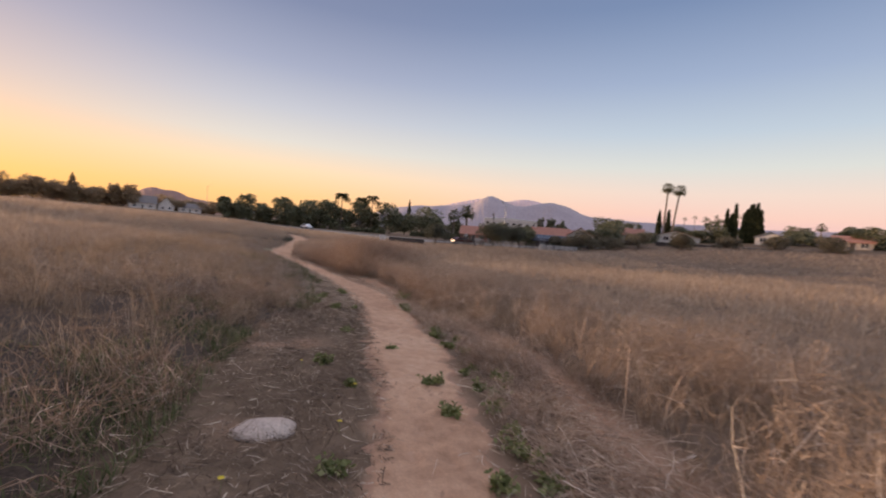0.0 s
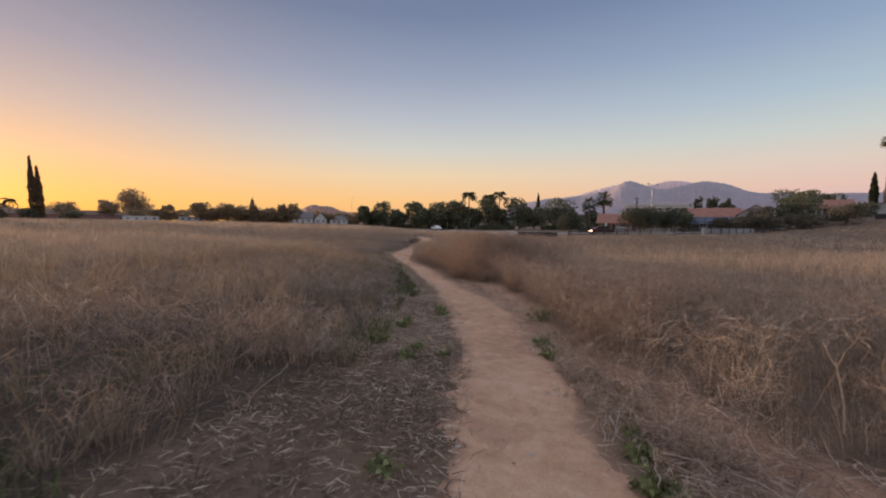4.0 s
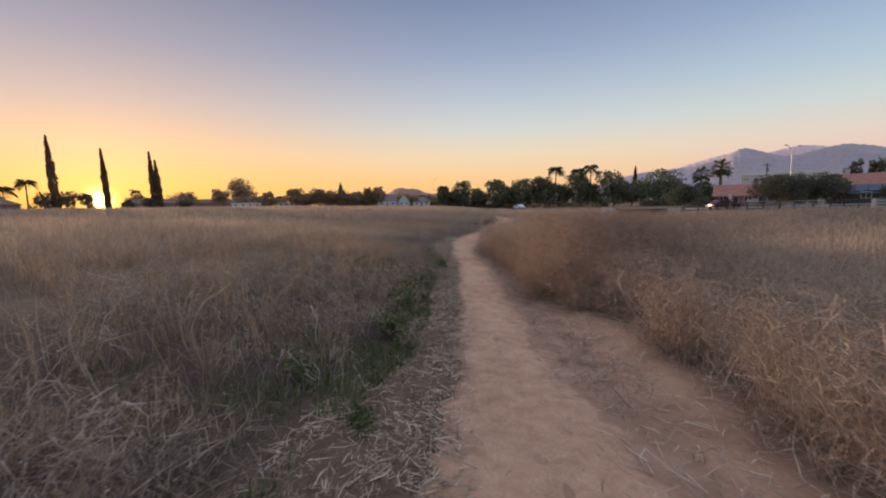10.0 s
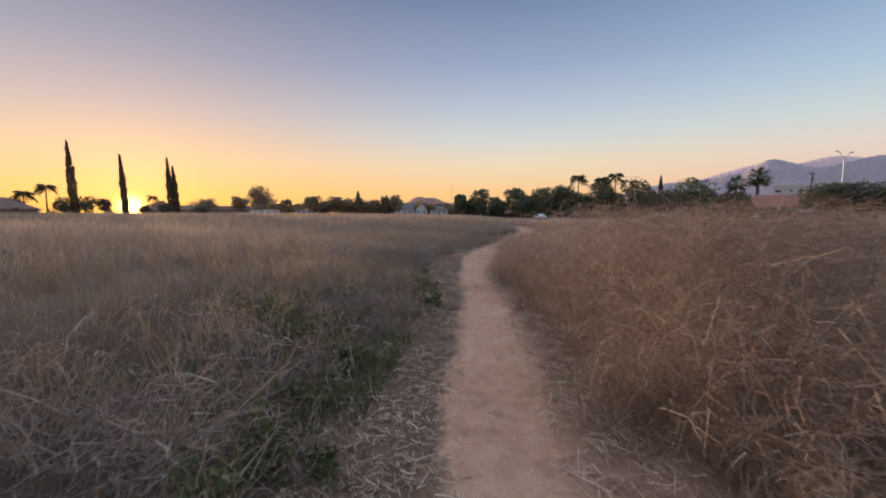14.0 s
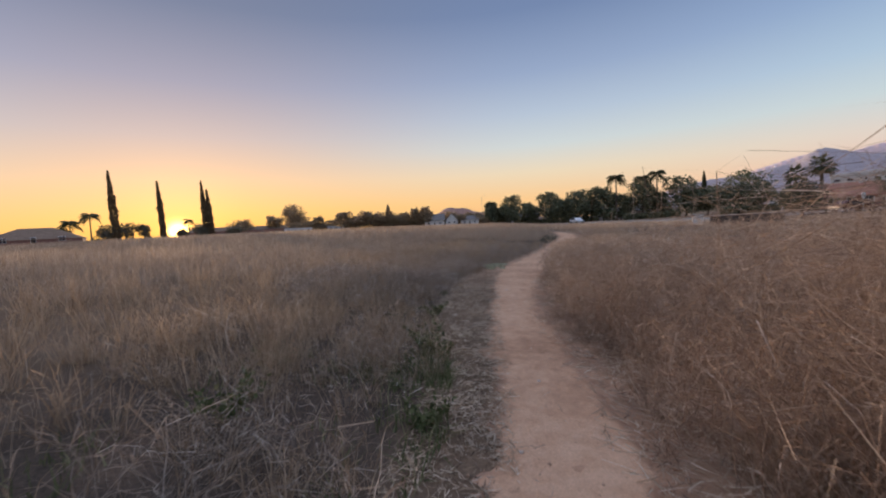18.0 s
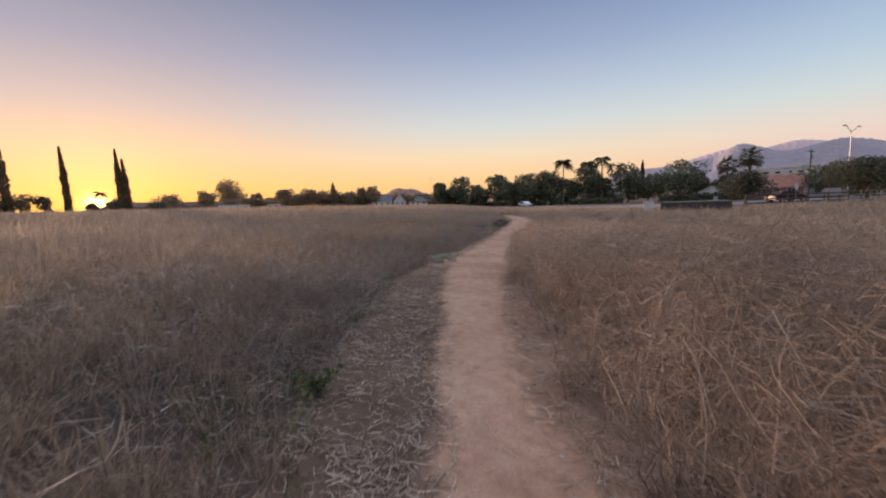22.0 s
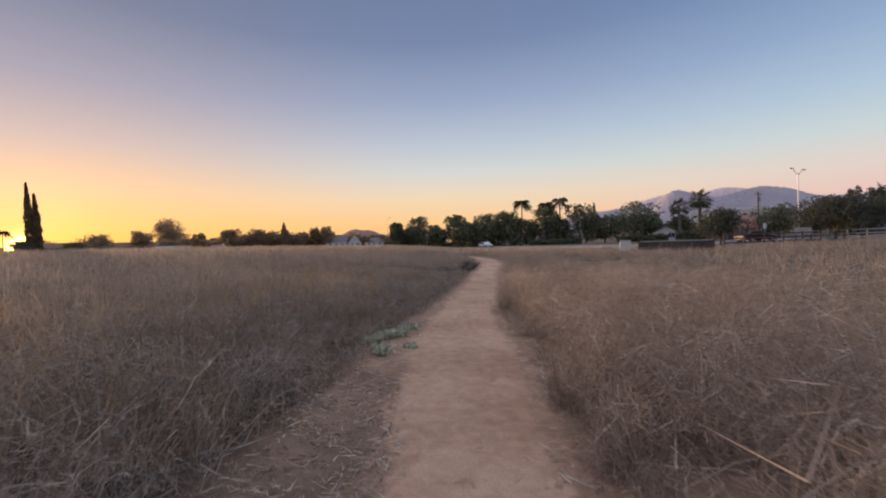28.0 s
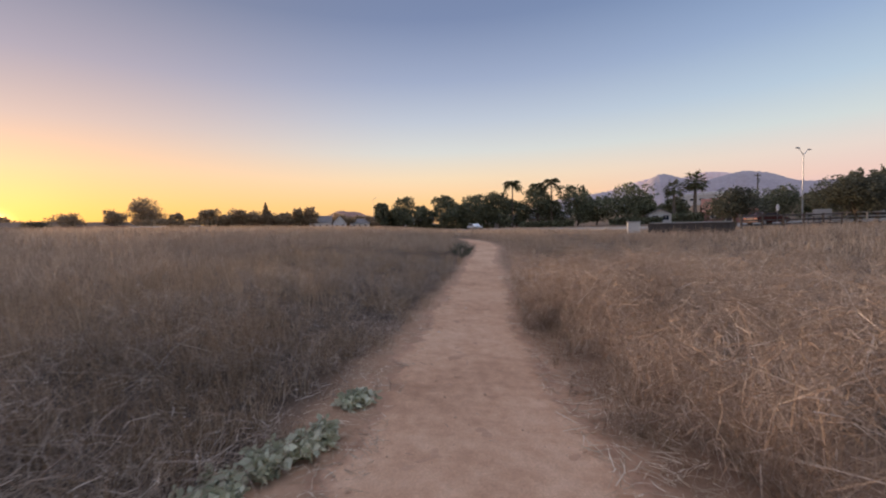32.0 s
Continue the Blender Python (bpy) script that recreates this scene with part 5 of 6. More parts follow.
        part("chimney_cap", box(chimney - 0.5, chimney + 0.5, -0.45, 0.45, wall + roof + 1.1, wall + roof + 1.25, 0.03), M_CONCRETE, ch)
    return ob


# bearing of each house: its front looks across the field
house(57.8, 116, -30, 8, 7, 2.5, 2.3, "salmon house with a red tiled roof", M_PINK, M_TILE, chimney=1.5)
house(57.2, 140.5, -22, 5.5, 7, 2.3, 1.4, "white house half hidden behind trees", M_STUCCO, M_SHINGLE, True, 2)
house(79, 106.5, -38, 11, 8, 2.7, 2.6, "house with a muted red tiled roof and a white chimney", M_BEIGE, M_TILE, chimney=-4.5)
house(74.2, 98.8, -39, 11, 6, 1.9, 1.5, "long low garage with dark solar panels on its roof", M_DARKWOOD, M_NAVY, windows=2, solar=True)
house(83.5, 97.5, -44, 7, 9, 2.9, 2.2, "white gabled house with an orange tiled roof", M_STUCCO, M_TILE, True, 2)
house(103.5, 100, -46, 9, 8, 2.4, 1.9, "house with a red tiled roof behind bushes", M_BEIGE, M_TILE, chimney=2.2)
house(112, 89.5, -50, 12, 9, 2.2, 1.6, "long white stucco house with a shallow gable", M_STUCCO, M_BROWNROOF, True, 2, arch=True, base=3.9)
house(122.5, 70, -60, 6, 7, 2.3, 1.3, "small white house at the edge of the field", M_STUCCO, M_SHINGLE, True, 2, base=5.2)
house(130, 56, -66, 7, 8, 2.2, 1.5, "low house with a red tiled roof", M_BEIGE, M_TILE, base=5.2)
house(97, 125, -38, 9, 8, 2.2, 1.3, "red roofed house in the second row", M_BEIGE, M_TILE)
house(70, 128, -30, 10, 8, 3.0, 2.0, "pale house in the second row", M_BEIGE, M_SHINGLE)
house(-6.5, 178, 2, 10, 8, 2.5, 1.5, "low bluish white house behind the trees", M_STUCCO, M_SHINGLE)
house(22, 172, -6, 12, 8, 2.6, 1.8, "pale house hidden behind the tree row", M_BEIGE, M_SHINGLE)
house(36, 168, -10, 12, 8, 2.8, 1.9, "pale house hidden behind dark trees", M_BEIGE, M_SHINGLE)
house(-73, 291, 14, 13, 9, 3.6, 4.0, "white ranch house with a grey roof and a porch", M_STUCCO, M_SHINGLE)
house(-62, 294, 14, 8, 9, 3.2, 4.4, "white gabled wing of a ranch house", M_STUCCO, M_SHINGLE, True, 2)
house(-50, 297, 10, 12, 9, 3.0, 2.6, "pale house with a grey roof", M_STUCCO, M_SHINGLE)
house(-137, 104, 52, 20, 13, 1.6, 3.3, "low house with a wide brown hipped roof by the field", M_PINK, M_BROWNROOF, hip=True)
house(-154, 93, 57, 14, 12, 2.8, 3.0, "house with a broad brown hipped roof", M_PINK, M_BROWNROOF, hip=True)
house(-207, 248, 40, 40, 10, 3.4, 2.8, "long low building with a brown roof", M_PINK, M_BROWNROOF, windows=7, hip=True)
house(-186, 268, 36, 26, 9, 3.4, 2.6, "long building with a brown roof", M_PINK, M_BROWNROOF, windows=5, hip=True)
for x, y, turn, w, h in [(-165, 271, 32, 18, 2.6), (-142, 285, 28, 15, 2.5)]:
    ob = turned(thing("mobile_home", x, y, 1.7, "long white mobile home at the edge of the field", "house", "houses beyond the field"), turn)
    part("wall", box(-w / 2, w / 2, -2, 2, 0.3, h + 0.2, 0.06), M_TRIM, ob)
    part("roof", prism([(-w / 2 - 0.2, h + 0.2), (w / 2 + 0.2, h + 0.2), (w / 2 + 0.1, h + 0.5), (-w / 2 - 0.1, h + 0.5)], -2.2, 2.2), M_TRIM, ob)
    part("skirting", box(-w / 2 + 0.1, w / 2 - 0.1, -1.9, 1.9, -0.3, 0.32), M_CONCRETE, ob)
    for i in range(4):
        part("window", box(-w * 0.36 + i * w * 0.24 - 0.6, -w * 0.36 + i * w * 0.24 + 0.6, -2.04, -1.98, 1.1, 1.9), M_GLASS, ob)
ob = turned(thing("warehouse", 205, 340, 6.0, "long white warehouse roof far behind the houses", "building"), -30)
part("wall", box(-24, 24, -12, 12, -6, 12, 0.1), M_STUCCO, ob)
part("roof", prism([(-24.6, 12), (24.6, 12), (24.2, 13), (0, 14), (-24.2, 13)], -12.5, 12.5), M_TRIM, ob)
for i in range(8):
    part("window", box(-21 + i * 6 - 1.4, -21 + i * 6 + 1.4, -12.1, -11.95, 8.2, 9.6), M_GLASS, ob)


# ---- road, walls, fences ----
ROAD = [(-130, 176), (-60, 165), (-24, 158), (4, 138), (18, 106), (28, 86), (40, 84), (56, 90), (74, 91), (90, 93), (99, 108), (110, 140)]


def strip(name, line, off, width, lift, mat, label, thick=0.0):
    """A band of the land along a line, at an offset to its right."""
    p = np.array(line, float)
    s = np.linspace(0, len(p) - 1, 12 * len(p))
    q = np.stack([np.interp(s, np.arange(len(p)), p[:, i]) for i in (0, 1)], 1)
    for _ in range(6):
        q[1:-1] = (q[:-2] + q[1:-1] * 2 + q[2:]) / 4
    tn = np.gradient(q, axis=0)
    tn /= np.linalg.norm(tn, axis=1)[:, None]
    nr = np.stack([tn[:, 1], -tn[:, 0]], 1)
    rows = []
    for o, dz in ((off, -0.2), (off, lift), (off + width * 0.5, lift + 0.02 * (width > 2)), (off + width, lift), (off + width, -0.2)):
        e = q + nr * o
        c = q + nr * (off + width / 2)
        rows.append(np.column_stack([e, land(c[:, 0], c[:, 1]) + dz]))
    v = np.stack(rows, 1).reshape(-1, 3)
    n = len(q)
    i = np.arange(n * 5).reshape(n, 5)
    f = np.stack([i[:-1, :-1], i[:-1, 1:], i[1:, 1:], i[1:, :-1]], -1).reshape(-1, 4)
    return tagged(sheet(name, v, f, mat), label, name, kind="structure")


strip("road", ROAD, -4, 8, 0.06, M_ASPHALT, "asphalt road along the far side of the field")
strip("kerb", ROAD, 4.0, 0.2, 0.2, M_CONCRETE, "low concrete kerb along the road")
strip("pavement", ROAD, -6.2, 2.0, 0.18, M_CONCRETE, "concrete pavement beyond the road")


def low_wall(ax, ay, bx, by, h, mat, label, cap=None):
    ln = math.hypot(bx - ax, by - ay)
    z = min(float(land(ax, ay)), float(land(bx, by))) - 0.1
    ob = turned(thing("low_wall", (ax + bx) / 2, (ay + by) / 2, z, label, "wall"), math.degrees(math.atan2(by - ay, bx - ax)))
    part("wall_body", box(-ln / 2, ln / 2, -0.1, 0.1, -0.2, h, 0.01), mat, ob)
    part("coping", box(-ln / 2 - 0.03, ln / 2 + 0.03, -0.16, 0.16, h, h + 0.09, 0.02), cap or M_CONCRETE, ob, "pale coping along the top")
    n = max(2, int(ln / 4) + 1)
    for i in range(n):
        cx = -ln / 2 + ln * i / (n - 1)
        part("pier", box(cx - 0.2, cx + 0.2, -0.18, 0.18, -0.2, h + 0.02, 0.01), mat, ob)
    return ob


low_wall(18.9, 69.6, 23.9, 66.9, 1.0, M_DARKWOOD, "dark low wall with a pale coping at the edge of the field")
low_wall(54, 75.6, 70, 83, 1.3, M_STUCCO, "white garden wall beside the road")
low_wall(88, 96, 95, 88, 1.6, M_DARKWOOD, "dark low wall behind the road")
low_wall(98, 84, 110, 62, 1.2, M_DARKWOOD, "dark low wall at the edge of the field")
hw = turned(thing("concrete_block", 17.7, 70.2, float(land(17.7, 70.2)) - 0.05, "whitewashed concrete block at the end of a low wall", "concrete block"), -20)
part("block", box(-0.5, 0.5, -0.3, 0.3, -0.1, 1.05, 0.08), M_STUCCO, hw)
part("block_cap", box(-0.55, 0.55, -0.35, 0.35, 1.05, 1.13, 0.04), M_CONCRETE, hw)


def rail_fence(ax, ay, bx, by, n, mat, label):
    ln = math.hypot(bx - ax, by - ay)
    z = min(float(land(ax, ay)), float(land(bx, by)))
    ob = turned(thing("rail_fence", (ax + bx) / 2, (ay + by) / 2, z, label, "fence"), math.degrees(math.atan2(by - ay, bx - ax)))
    for i in range(n):
        cx = -ln / 2 + ln * i / (n - 1)
        part("post", box(cx - 0.06, cx + 0.06, -0.06, 0.06, -0.4, 1.35, 0.01), mat, ob)
    for zz in (0.35, 0.75, 1.15):
        part("rail", box(-ln / 2, ln / 2, -0.085, -0.06, zz, zz + 0.13, 0.005), mat, ob)
    return ob


rail_fence(39.3, 77.5, 47.8, 75.5, 6, M_CONCRETE, "pale weathered three-rail fence under a tree")
rail_fence(27.3, 70.5, 38.8, 73.2, 6, M_DARKWOOD, "dark wooden rail fence along the field")
rail_fence(48, 74.6, 58, 76.4, 6, M_DARKWOOD, "dark wooden rail fence along the field")
rail_fence(58.4, 76.5, 73, 82.2, 8, M_DARKWOOD, "dark wooden rail fence along the field")
sb = turned(thing("sign_board", 38.2, 74.6, float(land(38.2, 74.6)), "small pale board on two posts", "sign"), -38)
part("board", box(-0.7, 0.7, -0.03, 0.03, 0.9, 1.6, 0.01), M_CONCRETE, sb)
for dx in (-0.6, 0.6):
    part("post", box(dx - 0.05, dx + 0.05, 0.03, 0.12, -0.3, 1.62, 0.01), M_DARKWOOD, sb)
rs = turned(thing("road_sign", 37.8, 79.5, float(land(37.8, 79.5)), "round white road sign on a thin steel post", "sign"), 25)
bm = bmesh.new()
bmesh.ops.create_cone(bm, cap_ends=True, segments=20, radius1=0.36, radius2=0.36, depth=0.03)
bmesh.ops.rotate(bm, verts=bm.verts[:], cent=(0, 0, 0), matrix=Matrix.Rotation(radians(90), 3, "X"))
bmesh.ops.translate(bm, verts=bm.verts[:], vec=(0, -0.05, 2.0))
part("sign_plate", bm, M_TRIM, rs)
part("post", box(-0.03, 0.03, -0.03, 0.03, -0.3, 2.3, 0.008), M_METAL, rs)


def hedge(x, y, turn, w, h, label):
    ob = turned(thing("hedge", x, y, float(land(x, y)) - 0.05, label, "hedge"), turn)
    n = int(w * 260)
    c = np.stack([rng.uniform(-w / 2, w / 2, n), rng.normal(0, 0.4, n), rng.uniform(0, 1, n) ** 0.7 * h * (1 + 0.12 * np.sin(np.linspace(0, 40, n)))], 1)
    a, b = rng.normal(0, 0.14, (n, 3)), rng.normal(0, 0.14, (n, 3))
    sheet("foliage", np.stack([c - a, c + a, c + b * 1.6], 1).reshape(-1, 3), np.arange(3 * n).reshape(-1, 3), M_LEAF, ob)
    sheet("stem", *tube([(0, 0, -0.1), (0, 0, h * 0.8)], [0.12, 0.05], 5), M_BARK, ob)
    return ob


hedge(-2, 168, 0, 15, 1.5, "dark clipped hedge before a white house")
hedge(13, 166, -8, 10, 1.2, "dark low hedge by the road")
hedge(30, 147, -20, 14, 1.5, "dark hedge under the tree row")
hedge(50, 138, -28, 12, 1.6, "dark hedge under the tree row")
hedge(52, 116, -30, 9, 2.0, "dark hedge between road and houses")


# ---- lamps, poles, cars ----
def bar(a, b, r, r2=None, n=8):
    """A tapered round bar between two points."""
    a, b = Vector(a), Vector(b)
    bm = bmesh.new()
    bmesh.ops.create_cone(bm, cap_ends=True, segments=n, radius1=r, radius2=r if r2 is None else r2, depth=(b - a).length)
    bmesh.ops.transform(bm, matrix=Matrix.Translation((a + b) / 2) @ (b - a).to_track_quat("Z", "Y").to_matrix().to_4x4(), verts=bm.verts[:])
    return bm


def street_lamp(x, y, turn, h, arms, label):
    ob = turned(thing("street_lamp", x, y, float(land(x, y)), label, "street lamp", "street lamps"), turn)
    part("pole", bar((0, 0, -0.2), (0, 0, h - 0.9), 0.11, 0.07), M_METAL, ob)
    part("base_plate", box(-0.28, 0.28, -0.28, 0.28, -0.15, 0.22, 0.03), M_CONCRETE, ob)
    for sg in arms:
        ar = part("arm", bar((0, 0, h - 0.95), (sg * 1.7, 0, h), 0.05, 0.04), M_METAL, ob)
        part("lamp_head", box(min(sg * 1.6, sg * 2.4), max(sg * 1.6, sg * 2.4), -0.16, 0.16, h - 0.05, h + 0.1, 0.03), M_METAL, ar, "grey lamp head")
    return ob


street_lamp(59.5, 101, 28, 11.6, (-1, 1), "tall steel street lamp with two arms")
street_lamp(-41, 296, -8, 18.5, (1,), "street lamp with one arm beyond the field")


def utility_pole(x, y, turn, h, label):
    ob = turned(thing("utility_pole", x, y, float(land(x, y)), label, "utility pole"), turn)
    part("pole", bar((0, 0, -0.3), (0, 0, h), 0.15, 0.11), M_BARK, ob)
    ca = part("crossarm", box(-1.1, 1.1, -0.06, 0.06, h - 0.55, h - 0.4, 0.01), M_BARK, ob)
    for dx in (-1.0, -0.4, 0.4, 1.0):
        part("insulator", bar((dx, 0, h - 0.4), (dx, 0, h - 0.18), 0.05, 0.03, 6), M_CONCRETE, ca)
    part("transformer", bar((0.35, 0, h - 1.9), (0.35, 0, h - 1.0), 0.24), M_METAL, ob)
    return ob


utility_pole(64.5, 117, 25, 9.6, "weathered wooden utility pole")


def car(x, y, turn, paint, label, name="car"):
    ob = turned(thing(name, x, y, float(land(x, y)) + 0.06, label, "car", "parked cars"), turn)
    low = [(-2.2, 0.35), (2.2, 0.35), (2.25, 0.6), (2.15, 0.82), (1.1, 0.95), (0.45, 1.4), (-1.1, 1.44), (-1.9, 1.0), (-2.2, 0.92)]
    bm = prism(low, -0.86, 0.86)
    bmesh.ops.bevel(bm, geom=bm.edges[:], offset=0.06, segments=2, affect="EDGES", profile=0.5)
    body = part("body", bm, paint, ob)
    for sg in (-1, 1):
        part("side_window", prism([(0.85, 0.98), (0.38, 1.33), (-1.0, 1.36), (-1.55, 1.02)], sg * 0.868 - 0.012, sg * 0.868 + 0.012), M_GLASS, body)
        part("headlight", box(2.16, 2.24, sg * 0.6 - 0.18, sg * 0.6 + 0.18, 0.62, 0.78, 0.02), M_METAL, body)
        part("tail_light", box(-2.24, -2.16, sg * 0.62 - 0.16, sg * 0.62 + 0.16, 0.68, 0.86, 0.02), M_TILE, body)
    for wx in (-1.35, 1.38):
        for sg in (-1, 1):
            wh = part("wheel", bar((wx, sg * 0.72, 0.32), (wx, sg * 0.9, 0.32), 0.32, n=16), M_RUBBER, ob)
            part("rim", bar((wx, sg * 0.89, 0.32), (wx, sg * 0.915, 0.32), 0.2, n=12), M_METAL, wh)
    return ob


M_RUBBER = plain("tyre_rubber", (0.02, 0.02, 0.02), (0.03, 0.03, 0.03), 5, 0.9, 0.2)
M_WHITECAR = plain("white_car_paint", (0.72, 0.72, 0.72), (0.76, 0.76, 0.76), 1, 0.25, 0.0)
M_REDCAR = plain("dark_red_car_paint", (0.06, 0.012, 0.012), (0.08, 0.018, 0.016), 1, 0.25, 0.0)
car(9, 131, -66, M_WHITECAR, "small white car parked by the road")
car(37.3, 80.3, 12, M_REDCAR, "dark red car standing on the road")
car(80.5, 90.8, 4, M_WHITECAR, "white car parked beside a garden wall")


# ---- cut straw and twigs on the ground ----
def surface(x, y):
    return land(x, y) + lumps(x, y) + hummocks(x, y, 0.9, 0.008)


def litter(x, y, lo, hi, w, lift):
    """Straws lying flat, each a bent thin strip."""
    n = len(x)
    a = rng.uniform(0, 2 * np.pi, n)
    ln = rng.uniform(lo, hi, n) * rng.uniform(0.5, 1, n)
    t = np.linspace(-0.5, 0.5, 3)
    bend = rng.normal(0, 0.07, n)
    d, s = np.stack([np.cos(a), np.sin(a)], 1), np.stack([-np.sin(a), np.cos(a)], 1)
    p = np.zeros((n, 3, 3))
    p[:, :, :2] = np.stack([x, y], 1)[:, None] + d[:, None] * (ln[:, None] * t)[:, :, None] + s[:, None] * (ln * bend)[:, None, None] * (t**2)[None, :, None] * 4
    p[:, :, 2] = surface(p[:, :, 0], p[:, :, 1]) + (lift * rng.uniform(0.3, 1.6, n))[:, None] + rng.normal(0, 0.1, n)[:, None] * t[None] * ln[:, None]
    side = np.column_stack([s, rng.normal(0, 0.4, n)])
    return ribbons(p, np.full((n, 3), 1.0) * (w * rng.uniform(0.6, 1.5, n))[:, None], side)


n = 90000
y = rng.uniform(0, 48, n)
m = left_margin(y) + 0.25
x = trail_left(y) + 0.12 - m * rng.uniform(0, 1, n)
thin = rng.uniform(0, 1, n) < np.interp(y, [0, 6, 9, 16, 18, 21.5, 23, 28, 34, 48], [0.14, 0.24, 0.9, 0.9, 0.5, 0.5, 0.9, 0.9, 0.3, 0.12]) * np.clip(0.75 + hummocks(x, y, 1.3, 0.7), 0.2, 1)
straw = litter(x[thin], y[thin], 0.03, 0.2, 0.0045, 0.022)
tagged(sheet("straw", *straw, M_STRAW), "pale cut straw strewn beside the footpath", "straw", kind="stuff")
n = 15000
y = 48 * rng.uniform(0, 1, n) ** 1.5
x = trail_right(y) - 0.1 + (right_margin(y) + 0.5) * rng.uniform(0, 1, n)
some = rng.uniform(0, 1, n) < np.interp(y, [8, 10], [0.35, 1.0])
x, y = x[some], y[some]
tagged(sheet("straw", *litter(x, y, 0.06, 0.38, 0.005, 0.03), M_STRAW), "dry broken stalks beside the footpath", "straw", kind="stuff")
n = 15000
y = 10 * rng.uniform(0, 1, n) ** 0.8 - 0.5
x = trail_left(y) + 0.1 - (left_margin(y) + 0.3) * rng.uniform(0, 1, n)
patchy = hummocks(x, y, 2.2, 1.0) > rng.uniform(-1.2, 0.5, n)
x, y = x[patchy], y[patchy]
tagged(sheet("litter", *litter(x, y, 0.03, 0.2, 0.005, 0.03), M_LITTER), "dark broken weed litter beside the footpath", "litter", kind="stuff")
n = 16000
y = rng.uniform(8, 35, n)
x = trail_left(y) - (left_margin(y) + 0.15) * rng.uniform(0, 1, n)
tagged(sheet("litter", *litter(x, y, 0.02, 0.14, 0.005, 0.02), M_LITTER), "dark broken weed litter among cut straw", "litter", kind="stuff")
n = 9000
y = rng.uniform(23, 42, n)
x = trail_left(y) - left_margin(y) - 0.15 - 3.0 * rng.uniform(0, 1, n) ** 1.2
tagged(sheet("litter", *litter(x, y, 0.06, 0.3, 0.005, 0.06), M_GREY), "greyish fallen stalks matted in the grass", "litter", kind="stuff")
n = 9000
y = rng.uniform(17, 36, n)
x = trail_right(y) + 0.1 + 1.5 * rng.uniform(0, 1, n) ** 1.3
tagged(sheet("litter", *litter(x, y, 0.06, 0.3, 0.005, 0.05), M_BRUSH_RED), "fallen reddish twigs under the edge of the brush", "litter", kind="stuff")
n = 7000
y = 9 * rng.uniform(0, 1, n) ** 0.9 - 0.5
x = trail_right(y) + 0.45 + np.abs(rng.normal(0, 0.55, n))
tagged(sheet("litter", *litter(x, y, 0.12, 0.5, 0.006, 0.05), M_BRUSH_RED), "matted fallen stalks along an old rut", "litter", kind="stuff")
sy2, sx2 = rng.uniform(0, 9.5, 260), rng.uniform(0, 1, 260)
low_dead = stalk_plants(trail_left(sy2) - 0.1 - (left_margin(sy2) + 0.1) * sx2, sy2, rng.uniform(0.05, 0.22, 260), stalks=7, k=4, twigs=3, spread=1.1, thick=0.8)
tagged(sheet("dry_brush", *low_dead, M_LITTER), "low withered weeds on dark soil beside the footpath", "dry brush", kind="stuff")
n = 900
y = rng.uniform(1.0, 48, n)
x = trail_left(y) + (trail_right(y) - trail_left(y)) * rng.beta(0.7, 0.7, n)
tagged(sheet("twigs", *litter(x, y, 0.04, 0.22, 0.005, 0.022), M_BRUSH), "small dry twigs scattered on the footpath", "twigs", kind="stuff")


# ---- green weeds ----
def leaf_clump(x, y, r, h, n, size, mat, name, label, category, group=""):
    """A low leafy plant: stems from the root, with leaves along them."""
    z = float(surface(x, y))
    ob = thing(name, x, y, z, label, category, group)
    stems, leaves = [], []
    k = max(5, n // 14)
    a = rng.uniform(0, 2 * np.pi, k)
    q = np.sqrt(rng.uniform(0.05, 1, k)) * r
    tip = np.stack([np.cos(a) * q, np.sin(a) * q, h * rng.uniform(0.5, 1.1, k)], 1)
    t = np.linspace(0, 1, 4)[None, :, None]
    p = tip[:, None, :] * np.concatenate([t, t, t**0.8], 2)
    stems = ribbons(p, np.full((k, 4), 0.004), np.stack([-np.sin(a), np.cos(a), np.zeros(k)], 1))
    # the stems meet at the root
    sv, sf = stems
    sf = np.where(sf % 7 == 0, 0, sf)
    used, inv = np.unique(sf, return_inverse=True)
    stems = (sv[used], inv.reshape(sf.shape))
    who = rng.integers(0, k, n)
    f = rng.uniform(0.25, 1, n)[:, None]
    c = tip[who] * np.concatenate([f, f, f**0.8], 1) + rng.normal(0, 0.012, (n, 3))
    d = rng.normal(0, 1, (n, 3)) + np.array([0, 0, 0.35])
    d /= np.linalg.norm(d, axis=1)[:, None]
    sd = np.cross(d, rng.normal(0, 1, (n, 3)))
    sd /= np.linalg.norm(sd, axis=1)[:, None]
    s = (size * rng.uniform(0.6, 1.4, n))[:, None]
    v = np.stack([c, c + d * s * 0.5 + sd * s * 0.3, c + d * s + np.array([0, 0, -0.15]) * s, c + d * s * 0.5 - sd * s * 0.3], 1).reshape(-1, 3)
    v[:, 2] = np.maximum(v[:, 2], 0.003)
    sheet("stem", *stems, mat, ob)
    sheet("foliage", v, np.arange(4 * n).reshape(-1, 4), mat, ob)
    return ob


WEEDS = "green weeds by the footpath"
